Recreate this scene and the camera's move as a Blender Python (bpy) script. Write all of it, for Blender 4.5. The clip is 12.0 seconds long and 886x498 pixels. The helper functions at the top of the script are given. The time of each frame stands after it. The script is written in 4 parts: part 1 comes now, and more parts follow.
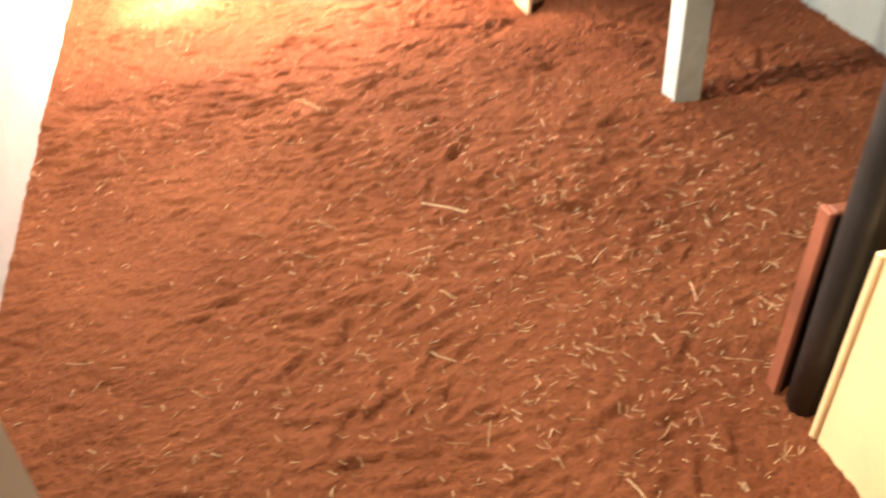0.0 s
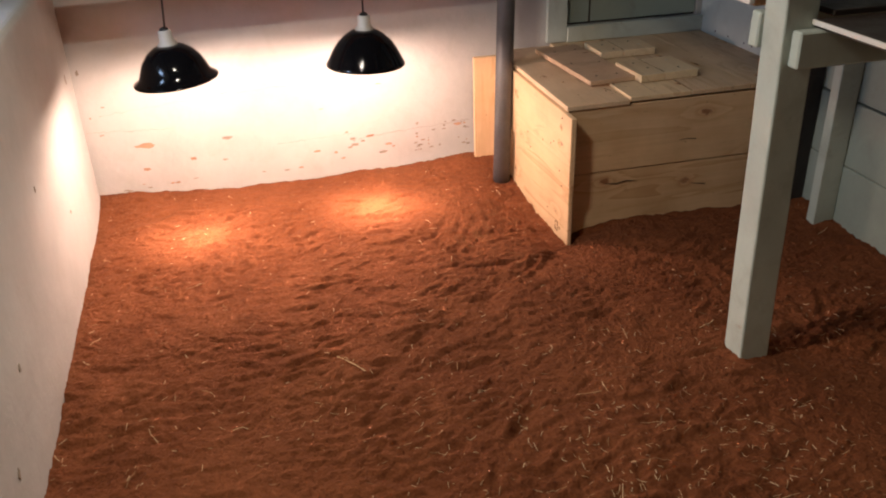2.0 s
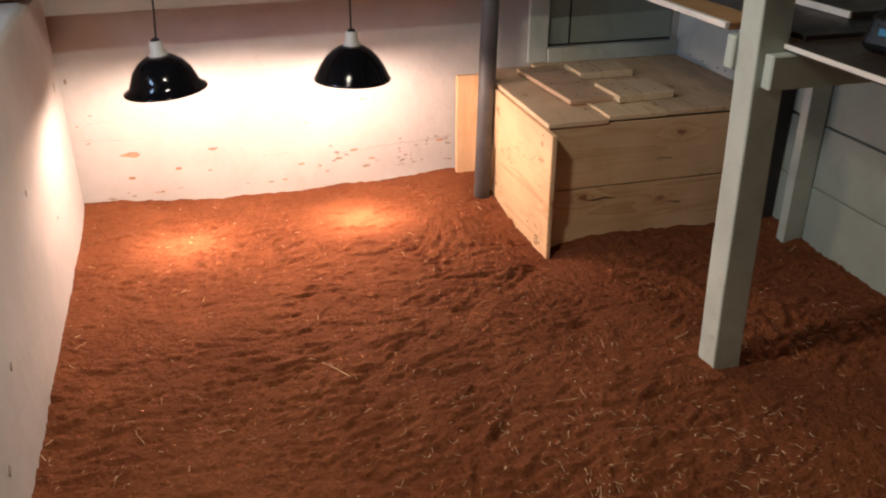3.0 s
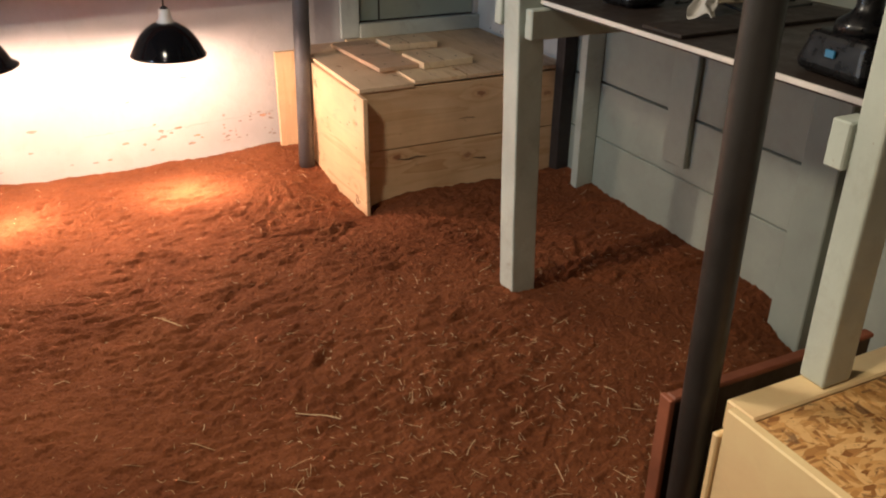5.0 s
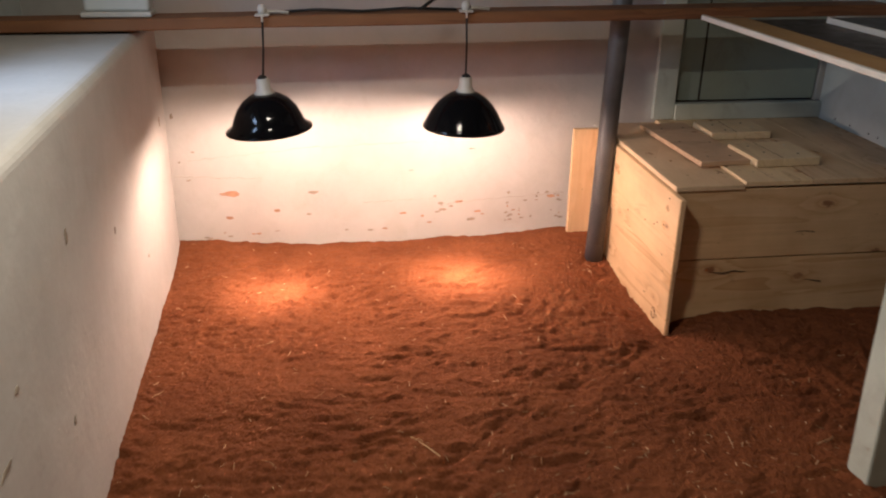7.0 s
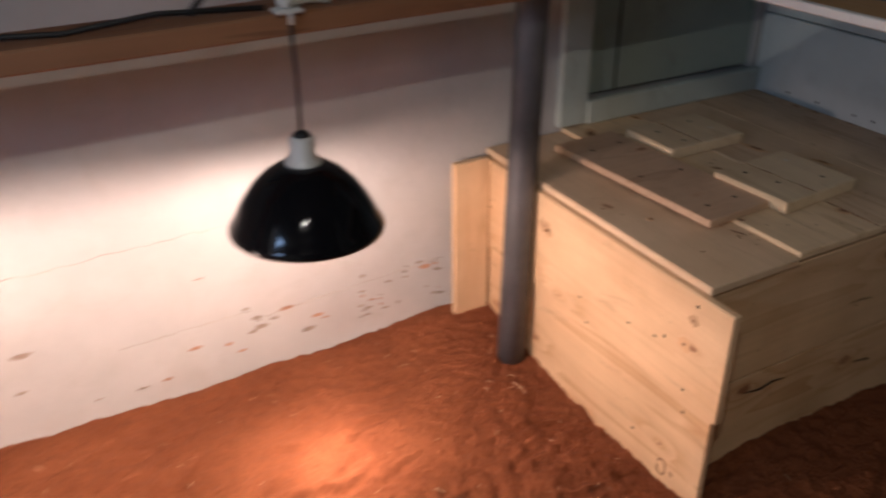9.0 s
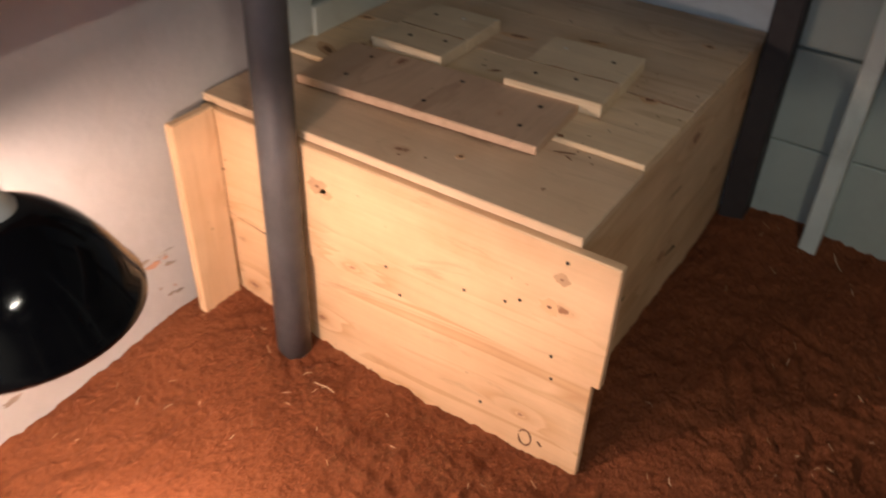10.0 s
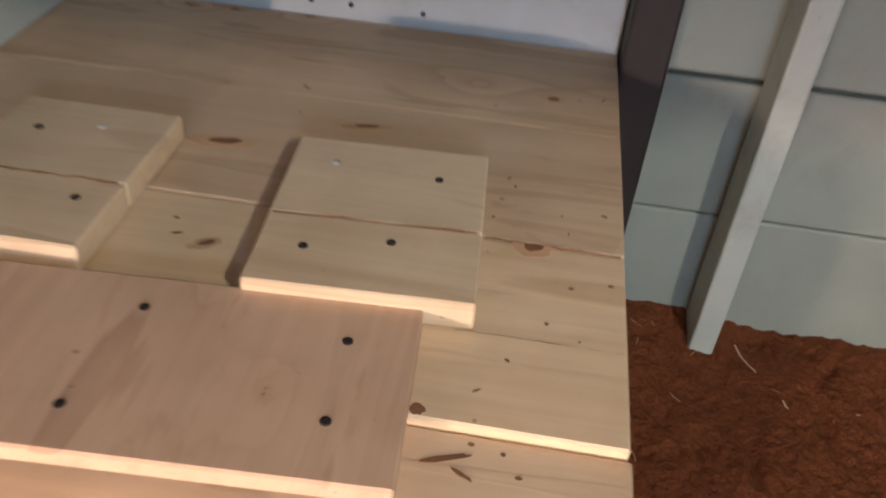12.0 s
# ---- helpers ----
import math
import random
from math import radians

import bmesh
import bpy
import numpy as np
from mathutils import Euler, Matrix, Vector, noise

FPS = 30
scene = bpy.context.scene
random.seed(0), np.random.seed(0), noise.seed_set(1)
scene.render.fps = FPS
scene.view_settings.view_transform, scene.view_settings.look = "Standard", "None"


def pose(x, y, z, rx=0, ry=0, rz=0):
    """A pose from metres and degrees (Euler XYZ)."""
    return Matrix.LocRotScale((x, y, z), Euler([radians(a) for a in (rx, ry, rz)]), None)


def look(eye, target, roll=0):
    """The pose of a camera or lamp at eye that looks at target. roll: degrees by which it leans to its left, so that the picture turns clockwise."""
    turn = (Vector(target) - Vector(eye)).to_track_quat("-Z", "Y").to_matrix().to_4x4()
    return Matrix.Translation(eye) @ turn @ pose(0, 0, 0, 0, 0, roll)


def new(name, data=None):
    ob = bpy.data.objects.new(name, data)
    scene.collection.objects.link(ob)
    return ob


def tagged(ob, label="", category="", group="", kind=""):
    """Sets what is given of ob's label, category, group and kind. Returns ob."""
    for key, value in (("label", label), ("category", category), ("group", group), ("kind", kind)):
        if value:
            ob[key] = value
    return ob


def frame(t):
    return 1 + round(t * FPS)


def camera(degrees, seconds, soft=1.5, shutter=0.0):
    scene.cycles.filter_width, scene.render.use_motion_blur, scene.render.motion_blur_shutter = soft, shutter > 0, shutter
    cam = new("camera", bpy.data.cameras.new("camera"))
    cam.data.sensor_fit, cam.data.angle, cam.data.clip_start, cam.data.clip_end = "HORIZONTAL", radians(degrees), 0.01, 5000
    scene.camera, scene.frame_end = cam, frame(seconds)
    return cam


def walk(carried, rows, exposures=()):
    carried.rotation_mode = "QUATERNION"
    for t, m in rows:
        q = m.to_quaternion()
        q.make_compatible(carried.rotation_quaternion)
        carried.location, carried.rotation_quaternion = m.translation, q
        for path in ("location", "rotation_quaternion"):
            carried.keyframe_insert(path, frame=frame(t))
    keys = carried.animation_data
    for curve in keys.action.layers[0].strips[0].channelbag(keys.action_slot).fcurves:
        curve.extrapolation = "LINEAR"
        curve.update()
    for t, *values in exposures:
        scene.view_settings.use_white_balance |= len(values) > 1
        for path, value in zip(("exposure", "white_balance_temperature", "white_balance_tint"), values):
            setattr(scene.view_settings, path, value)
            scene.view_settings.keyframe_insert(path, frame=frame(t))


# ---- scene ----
cam = camera(55.9, 12.0, soft=2.0, shutter=0.5)
PATH = [
    (0, (0.089, 0.177, 1.209), (0.424, 1.724, -0.013), -1.8),
    (0.3, (0.049, 0.262, 1.284), (0.313, 1.725, -0.055), -2.5),
    (0.5, (0.037, 0.32, 1.239), (0.332, 1.803, -0.069), -2.0),
    (0.7, (0.054, 0.406, 1.38), (0.397, 2.003, 0.226), -2.5),
    (1, (0.054, 0.486, 1.398), (0.421, 2.198, 0.43), -1.5),
    (1.5, (-0.013, 0.524, 1.429), (0.408, 2.25, 0.51), -0.8),
    (2, (0.002, 0.525, 1.412), (0.407, 2.247, 0.479), -1.9),
    (2.5, (-0.05, 0.519, 1.416), (0.387, 2.245, 0.504), -1.0),
    (4.5, (-0.041, 0.165, 1.39), (0.651, 1.834, 0.531), 0.6),
    (5, (-0.036, 0.142, 1.379), (0.76, 1.745, 0.487), 0.7),
    (5.5, (-0.026, 0.148, 1.377), (0.748, 1.753, 0.467), 0.3),
    (6, (-0.019, 0.195, 1.42), (0.486, 1.908, 0.519), -0.4),
    (6.5, (-0.020, 0.424, 1.381), (0.239, 2.249, 0.606), 0.8),
    (8.5, (-0.09, 1.772, 1.322), (0.385, 3.493, 0.42), -0.1),
    (9, (0.005, 2.21, 1.299), (0.838, 3.753, 0.338), -0.4),
    (9.5, (0.082, 2.528, 1.256), (1.253, 3.726, 0.163), 1.6),
    (10, (0.112, 2.772, 1.222), (1.453, 3.633, 0.015), 1.95),
    (10.5, (0.240, 2.919, 1.182), (1.643, 3.515, -0.113), 2.0),
    (11, (0.432, 3.044, 1.212), (1.886, 3.515, -0.078), 1.4),
    (11.5, (0.694, 3.197, 1.165), (2.239, 3.493, -0.069), 3.2),
    (12, (0.896, 3.262, 0.987), (2.466, 3.411, -0.243), 5.2),
]
EXPOSURES = [(0, 2.5, 6300, 8), (0.6, 2.35, 6800, 9), (0.95, 0.8, 6500, 10), (1.5, 0.35, 6500, 10), (2.7, 0.36, 6400, 10), (4.3, 0.33, 6400, 10), (5.0, 0.62, 6700, 10), (5.6, 0.82, 6700, 10), (6.0, 0.9, 6600, 10), (6.5, 0.42, 6600, 10), (8.3, -0.2, 5950, 10), (9.0, -0.3, 5900, 10), (9.5, 0.0, 6050, 10), (10.5, 0.05, 6500, 10), (11.0, -0.1, 6500, 10), (11.4, 1.05, 5650, 10), (12, 1.38, 6050, 10)]
walk(cam, [(t, look(eye, target, roll)) for t, eye, target, roll in PATH], EXPOSURES)


# ---- world, lights ----
world = bpy.data.worlds.new("world")
scene.world = world
world.use_nodes = True
wn = world.node_tree
sky = wn.nodes.new("ShaderNodeTexSky")
sky.sky_type = "NISHITA"
sky.sun_disc = False
sky.sun_elevation = radians(25)
sky.sun_rotation = radians(270)
wn.links.new(sky.outputs["Color"], wn.nodes["Background"].inputs["Color"])
wn.nodes["Background"].inputs["Strength"].default_value = 0.1


def lamp(name, kind, place, power, colour, size=0.05, size_y=None, aim=None):
    data = bpy.data.lights.new(name, kind)
    data.energy, data.color = power, colour
    if kind == "AREA":
        data.shape, data.size, data.size_y = "RECTANGLE", size, size_y or size
    else:
        data.shadow_soft_size = size
    ob = new(name, data)
    ob.matrix_world = look(place, aim) if aim else Matrix.Translation(place)
    return ob


LAMP_L, LAMP_R = Vector((-0.236, 3.53, 0.60)), Vector((0.450, 3.565, 0.583))
HEAT = (1.0, 0.70, 0.56)
for c in (LAMP_L, LAMP_R):
    lamp("heat_light", "POINT", c + Vector((0, 0, 0.014)), 20.5, HEAT, 0.035)
    beam = lamp("heat_beam", "SPOT", c + Vector((0, 0, 0.024)), 60, HEAT, 0.03, aim=c + Vector((0, -0.02, -1)))
    core = lamp("heat_core", "SPOT", c + Vector((0.01, 0, 0.022)), 62, HEAT, 0.02, aim=c + Vector((0.01, -0.03, -1)))
    core.data.spot_size, core.data.spot_blend = radians(20), 0.8
    beam.data.spot_size, beam.data.spot_blend = radians(48), 1.0
# the room's small lamp under the ceiling, an added bench fill, daylight from the side window above the ledge
lamp("ceiling_light", "AREA", (-0.12, 2.15, 1.885), 20, (1.0, 0.90, 0.75), 0.26, 0.05, aim=(-0.12, 1.85, 0))
# unseen fill lamp inside the doorway, added to brighten the bench and posts
lamp("bench_fill_light", "AREA", (-0.16, 0.80, 1.98), 2.8, (1.0, 0.86, 0.66), 0.20, 0.12, aim=(1.05, 0.72, 0.45)).data.spread = radians(90)
lamp("window_daylight", "AREA", (-1.085, 2.72, 1.33), 3.5, (0.46, 0.66, 1.0), 0.34, 0.20, aim=(1.9, 3.3, 0.75)).data.spread = radians(120)


# ---- materials ----
def nodes_of(name):
    m = bpy.data.materials.new(name)
    m.use_nodes = True
    nt = m.node_tree
    return m, nt, nt.nodes["Principled BSDF"]


def add(nt, kind, **settings):
    n = nt.nodes.new(kind)
    for key, value in settings.items():
        if key in n.inputs:
            n.inputs[key].default_value = value
    return n


def ramp(nt, source, stops):
    n = nt.nodes.new("ShaderNodeValToRGB")
    el = n.color_ramp.elements
    while len(el) < len(stops):
        el.new(0.5)
    for e, (p, c) in zip(el, stops):
        e.position, e.color = p, (*c, 1) if len(c) == 3 else c
    nt.links.new(source, n.inputs["Fac"])
    return n.outputs["Color"]


def mixed(nt, kind, fac, a, b):
    n = nt.nodes.new("ShaderNodeMix")
    n.data_type, n.blend_type = "RGBA", kind
    for value, slot in ((fac, 0), (a, 6), (b, 7)):
        if isinstance(value, bpy.types.NodeSocket):
            nt.links.new(value, n.inputs[slot])
        else:
            n.inputs[slot].default_value = value if slot == 0 else (*value, 1)
    return n.outputs[2]


def maths(nt, op, a, b=0.0):
    n = nt.nodes.new("ShaderNodeMath")
    n.operation = op
    for k, v in enumerate((a, b)):
        if isinstance(v, bpy.types.NodeSocket):
            nt.links.new(v, n.inputs[k])
        else:
            n.inputs[k].default_value = v
    return n.outputs[0]


def coords(nt, stretch=(1, 1, 1), jitter=0.0):
    """World position, stretched, moved by each object's random value."""
    geo = nt.nodes.new("ShaderNodeNewGeometry")
    mp = nt.nodes.new("ShaderNodeMapping")
    mp.inputs["Scale"].default_value = stretch
    nt.links.new(geo.outputs["Position"], mp.inputs["Vector"])
    if not jitter:
        return mp.outputs["Vector"]
    info = nt.nodes.new("ShaderNodeObjectInfo")
    va = nt.nodes.new("ShaderNodeVectorMath")
    va.operation = "ADD"
    nt.links.new(mp.outputs["Vector"], va.inputs[0])
    nt.links.new(maths(nt, "MULTIPLY", info.outputs["Random"], jitter), va.inputs[1])
    return va.outputs["Vector"]


def noise_at(nt, vec, scale, detail=4.0, rough=0.55, distortion=0.0):
    n = add(nt, "ShaderNodeTexNoise", Scale=scale, Detail=detail, Roughness=rough, Distortion=distortion)
    nt.links.new(vec, n.inputs["Vector"])
    return n.outputs["Fac"]


def bump(nt, bsdf, height, strength, distance=0.002, under=None):
    n = add(nt, "ShaderNodeBump", Strength=strength, Distance=distance)
    nt.links.new(height, n.inputs["Height"])
    if under is not None:
        nt.links.new(under, n.inputs["Normal"])
    nt.links.new(n.outputs["Normal"], bsdf.inputs["Normal"])
    return n.outputs["Normal"]


def paint(name, colour, rough=0.55, wear=0.25, relief=0.3, dirt=(0.20, 0.16, 0.11), scale=1.0, flakes=0.0, flake_colour=(0.3, 0.24, 0.17)):
    """Old brushed paint: uneven tint, smudges, brush relief and optional flaking."""
    m, nt, b = nodes_of(name)
    v = coords(nt, jitter=7.0)
    big = noise_at(nt, v, 2.6 * scale, 5, 0.6)
    fine = noise_at(nt, v, 42 * scale, 5, 0.65)
    smudge = ramp(nt, noise_at(nt, v, 6.5 * scale, 7, 0.7, 0.6), [(0.52, (0, 0, 0)), (0.75, (1, 1, 1))])
    tint = mixed(nt, "MIX", ramp(nt, big, [(0.3, (0, 0, 0)), (0.7, (1, 1, 1))]), tuple(c * 0.86 for c in colour), tuple(min(c * 1.07, 0.86) for c in colour))
    c = mixed(nt, "MIX", maths(nt, "MULTIPLY", smudge, wear), tint, dirt)
    if flakes:
        f = ramp(nt, noise_at(nt, v, 17 * scale, 8, 0.75, 0.4), [(1 - flakes, (0, 0, 0)), (1 - flakes + 0.02, (1, 1, 1))])
        c = mixed(nt, "MIX", f, c, flake_colour)
    nt.links.new(c, b.inputs["Base Color"])
    nt.links.new(ramp(nt, fine, [(0.3, (rough - 0.08,) * 3), (0.7, (min(rough + 0.15, 1),) * 3)]), b.inputs["Roughness"])
    n1 = bump(nt, b, fine, relief * 0.5, 0.0015)
    bump(nt, b, big, relief, 0.012, n1)
    return m


def pine(name, axis, light_face, light=(0.77, 0.55, 0.33), dark=(0.55, 0.32, 0.15), rough=0.55, knots=1.0, grey=0.0):
    """Fresh sawn pine with the grain along one axis: growth bands, fibres, knots, handling marks."""
    m, nt, b = nodes_of(name)
    stretch = [6.0, 6.0, 6.0]
    stretch[axis] = 0.55
    v = coords(nt, stretch, 11.0)
    fibre = [90.0, 90.0, 90.0]
    fibre[axis] = 3.0
    vf = coords(nt, fibre, 11.0)
    # knots lie in the plane of the broad face, a little drawn out along the grain
    ks = [7.0, 7.0, 7.0]
    ks[axis] = 4.2
    sep = nt.nodes.new("ShaderNodeSeparateXYZ")
    nt.links.new(coords(nt, ks, 13.0), sep.inputs[0])
    com = nt.nodes.new("ShaderNodeCombineXYZ")
    for k, n in enumerate(i for i in range(3) if i != light_face):
        nt.links.new(sep.outputs[n], com.inputs[k])
    vor = add(nt, "ShaderNodeTexVoronoi", Scale=1.0, Randomness=1.0)
    vor.voronoi_dimensions = "2D"
    nt.links.new(com.outputs[0], vor.inputs["Vector"])
    warp = maths(nt, "ADD", vor.outputs["Distance"], maths(nt, "MULTIPLY", maths(nt, "SUBTRACT", noise_at(nt, coords(nt), 34, 5, 0.65), 0.5), 0.26))
    some = ramp(nt, vor.outputs["Color"], [(0.60, (0, 0, 0)), (0.62, (1, 1, 1))])
    halo = maths(nt, "MULTIPLY", some, ramp(nt, warp, [(0.0, (1, 1, 1)), (0.10 * knots, (0.45, 0.45, 0.45)), (0.24 * knots, (0, 0, 0))]))
    core = maths(nt, "MULTIPLY", some, ramp(nt, warp, [(0.055 * knots, (1, 1, 1)), (0.085 * knots, (0, 0, 0))]))
    # the growth bands bend round the knots
    near = maths(nt, "MULTIPLY", some, ramp(nt, vor.outputs["Distance"], [(0.0, (1, 1, 1)), (0.22, (0.35, 0.35, 0.35)), (0.55, (0, 0, 0))]))
    bands = maths(nt, "ADD", noise_at(nt, v, 1.6, 3, 0.5, 0.9), maths(nt, "MULTIPLY", near, 0.42))
    wave = maths(nt, "FRACT", maths(nt, "MULTIPLY", bands, 4.5))
    ring = ramp(nt, wave, [(0.0, (0, 0, 0)), (0.62, (0.4, 0.4, 0.4)), (0.9, (1, 1, 1)), (1.0, (0.05, 0.05, 0.05))])
    fib = noise_at(nt, vf, 1.0, 3, 0.6)
    blotch = noise_at(nt, coords(nt, (1, 1, 1), 5.0), 5.0, 4, 0.6)
    figure = ramp(nt, noise_at(nt, v, 0.6, 2, 0.5), [(0.38, (0.14, 0.14, 0.14)), (0.60, (0.75, 0.75, 0.75))])
    c = mixed(nt, "MIX", maths(nt, "MULTIPLY", ring, figure), light, dark)
    c = mixed(nt, "MULTIPLY", 0.28, c, ramp(nt, fib, [(0.25, (0.62, 0.55, 0.48)), (0.7, (1, 1, 1))]))
    c = mixed(nt, "MULTIPLY", 0.7, c, ramp(nt, blotch, [(0.3, (0.74, 0.68, 0.62)), (0.7, (1.0, 1.0, 1.0))]))
    if grey:
        c = mixed(nt, "MIX", grey, c, (0.24, 0.20, 0.16))
    c = mixed(nt, "MIX", maths(nt, "MULTIPLY", halo, 0.5), c, (0.42, 0.17, 0.07))
    c = mixed(nt, "MIX", maths(nt, "MULTIPLY", core, 0.7), c, (0.19, 0.065, 0.025))
    smear = [16.0, 16.0, 16.0]
    smear[axis] = 4.0
    smudge = ramp(nt, noise_at(nt, coords(nt, smear, 7.0), 1.0, 5, 0.7, 0.6), [(0.60, (0, 0, 0)), (0.72, (1, 1, 1))])
    c = mixed(nt, "MIX", maths(nt, "MULTIPLY", smudge, 0.33), c, (0.20, 0.11, 0.055))
    pits = ramp(nt, noise_at(nt, coords(nt, (1, 1, 1), 3.0), 55, 2, 0.5), [(0.74, (0, 0, 0)), (0.78, (1, 1, 1))])
    c = mixed(nt, "MIX", maths(nt, "MULTIPLY", pits, 0.55), c, (0.16, 0.08, 0.035))
    nt.links.new(c, b.inputs["Base Color"])
    nt.links.new(ramp(nt, fib, [(0.3, (rough - 0.06,) * 3), (0.7, (rough + 0.14,) * 3)]), b.inputs["Roughness"])
    n1 = bump(nt, b, fib, 0.25, 0.0008)
    bump(nt, b, ring, 0.12, 0.001, n1)
    return m


def plain(name, colour, rough=0.5, metal=0.0, spots=0.3, scale=30, relief=0.15, coat=0.0):
    m, nt, b = nodes_of(name)
    v = coords(nt, jitter=5.0)
    n = noise_at(nt, v, scale, 5, 0.65)
    big = noise_at(nt, v, scale / 9, 5, 0.6)
    c = mixed(nt, "MIX", ramp(nt, big, [(0.32, (0, 0, 0)), (0.68, (1, 1, 1))]), tuple(x * (1 - spots) for x in colour), tuple(min(1, x * (1 + spots)) for x in colour))
    nt.links.new(c, b.inputs["Base Color"])
    b.inputs["Metallic"].default_value = metal
    nt.links.new(ramp(nt, n, [(0.3, (max(rough - 0.1, 0.02),) * 3), (0.7, (min(rough + 0.12, 1),) * 3)]), b.inputs["Roughness"])
    b.inputs["Coat Weight"].default_value = coat
    b.inputs["Coat Roughness"].default_value = 0.06
    bump(nt, b, n, relief, 0.001)
    return m


def soil_material():
    m, nt, b = nodes_of("coir_soil")
    v = coords(nt)
    big = noise_at(nt, v, 3.2, 6, 0.62)
    mid = noise_at(nt, v, 30, 7, 0.72)
    clod = noise_at(nt, v, 88, 4, 0.6)
    grain = noise_at(nt, v, 210, 4, 0.7)
    c = mixed(nt, "MIX", ramp(nt, big, [(0.3, (0, 0, 0)), (0.7, (1, 1, 1))]), (0.183, 0.055, 0.020), (0.276, 0.091, 0.035))
    c = mixed(nt, "MULTIPLY", 0.5, c, ramp(nt, mid, [(0.3, (0.6, 0.55, 0.52)), (0.62, (1, 1, 1))]))
    c = mixed(nt, "MULTIPLY", 0.38, c, ramp(nt, grain, [(0.32, (0.40, 0.36, 0.34)), (0.6, (1, 1, 1))]))
    c = mixed(nt, "MULTIPLY", 0.28, c, ramp(nt, clod, [(0.34, (0.45, 0.40, 0.38)), (0.52, (1, 1, 1))]))
    flecks = ramp(nt, noise_at(nt, coords(nt, (260, 260, 260)), 1.0, 2, 0.5, 1.5), [(0.71, (0, 0, 0)), (0.76, (1, 1, 1))])
    c = mixed(nt, "MIX", maths(nt, "MULTIPLY", flecks, 0.55), c, (0.36, 0.18, 0.08))
    nt.links.new(c, b.inputs["Base Color"])
    b.inputs["Roughness"].default_value = 0.95
    b.inputs["Specular IOR Level"].default_value = 0.15
    n0 = bump(nt, b, mid, 0.9, 0.016)
    n1 = bump(nt, b, clod, 1.0, 0.010, n0)
    bump(nt, b, grain, 0.7, 0.004, n1)
    return m


def osb_material():
    m, nt, b = nodes_of("strand_board")
    v = coords(nt, (1, 1, 1))
    warp = add(nt, "ShaderNodeTexVoronoi", Scale=42.0)
    nt.links.new(coords(nt, (1.0, 2.6, 1.0)), warp.inputs["Vector"])
    warp2 = add(nt, "ShaderNodeTexVoronoi", Scale=48.0)
    nt.links.new(coords(nt, (2.6, 1.0, 1.0)), warp2.inputs["Vector"])
    sel = ramp(nt, noise_at(nt, v, 16, 3, 0.5), [(0.49, (0, 0, 0)), (0.51, (1, 1, 1))])
    chips = mixed(nt, "MIX", sel, warp.outputs["Color"], warp2.outputs["Color"])
    tone = ramp(nt, chips, [(0.15, (0.28, 0.11, 0.03)), (0.4, (0.58, 0.29, 0.09)), (0.75, (0.74, 0.44, 0.18))])
    mark = ramp(nt, noise_at(nt, v, 30, 6, 0.7, 1.0), [(0.56, (0, 0, 0)), (0.62, (1, 1, 1))])
    c = mixed(nt, "MIX", maths(nt, "MULTIPLY", mark, 0.75), tone, (0.13, 0.055, 0.025))
    nt.links.new(c, b.inputs["Base Color"])
    b.inputs["Roughness"].default_value = 0.6
    bump(nt, b, chips, 0.3, 0.001)
    return m


def straw_material():
    m, nt, b = nodes_of("straw")
    geo = nt.nodes.new("ShaderNodeNewGeometry")
    nt.links.new(ramp(nt, geo.outputs["Random Per Island"], [(0.0, (0.24, 0.11, 0.04)), (0.35, (0.48, 0.28, 0.13)), (1.0, (0.74, 0.54, 0.32))]), b.inputs["Base Color"])
    b.inputs["Roughness"].default_value = 0.6
    return m


M_SOIL, M_OSB, M_STRAW = soil_material(), osb_material(), straw_material()
M_PLASTER = paint("limewashed_concrete", (0.47, 0.46, 0.44), 0.8, 0.34, 1.0, (0.36, 0.33, 0.28))
M_UPPER = paint("upper_wall_paint", (0.55, 0.58, 0.56), 0.7, 0.25, 0.4)
M_GREEN = paint("pale_green_paint", (0.50, 0.55, 0.49), 0.5, 0.32, 0.5, (0.20, 0.18, 0.13), 1.6, 0.335)
M_CLAD = paint("grey_green_board_paint", (0.31, 0.35, 0.30), 0.55, 0.28, 0.35, (0.22, 0.21, 0.17), 1.3, 0.22)
M_BLUE = paint("pale_blue_board_paint", (0.56, 0.61, 0.60), 0.55, 0.2, 0.3)
M_WINPANEL = paint("dull_green_panel", (0.27, 0.32, 0.28), 0.5, 0.35, 0.3, (0.10, 0.09, 0.07))
M_CREAM = paint("cream_door_paint", (0.50, 0.48, 0.38), 0.4, 0.18, 0.25, (0.28, 0.25, 0.18))
M_MAROON = pine("maroon_panel", 2, 0, (0.13, 0.035, 0.03), (0.06, 0.012, 0.012), 0.4, 0.2)
M_PINE_X, M_PINE_Y, M_PINE_Z = pine("pine_x", 0, 1), pine("pine_y", 1, 0, rough=0.40, knots=0.5), pine("pine_z", 2, 1)
M_PINE_YELLOW = pine("pine_yellow", 1, 2, (0.86, 0.67, 0.43), (0.66, 0.47, 0.26), 0.55, 0.4)
M_PINE_LID = pine("pine_lid", 1, 2, (0.76, 0.57, 0.37), (0.54, 0.35, 0.20), 0.6, 0.5, 0.04)
M_PINE_FLAP = pine("pine_flap", 0, 2, (0.69, 0.48, 0.32), (0.38, 0.22, 0.13), 0.6, 0.4, 0.03)
M_PINE_PALE = pine("pine_pale", 1, 2, (0.85, 0.69, 0.46), (0.66, 0.48, 0.28), 0.55, 0.6)
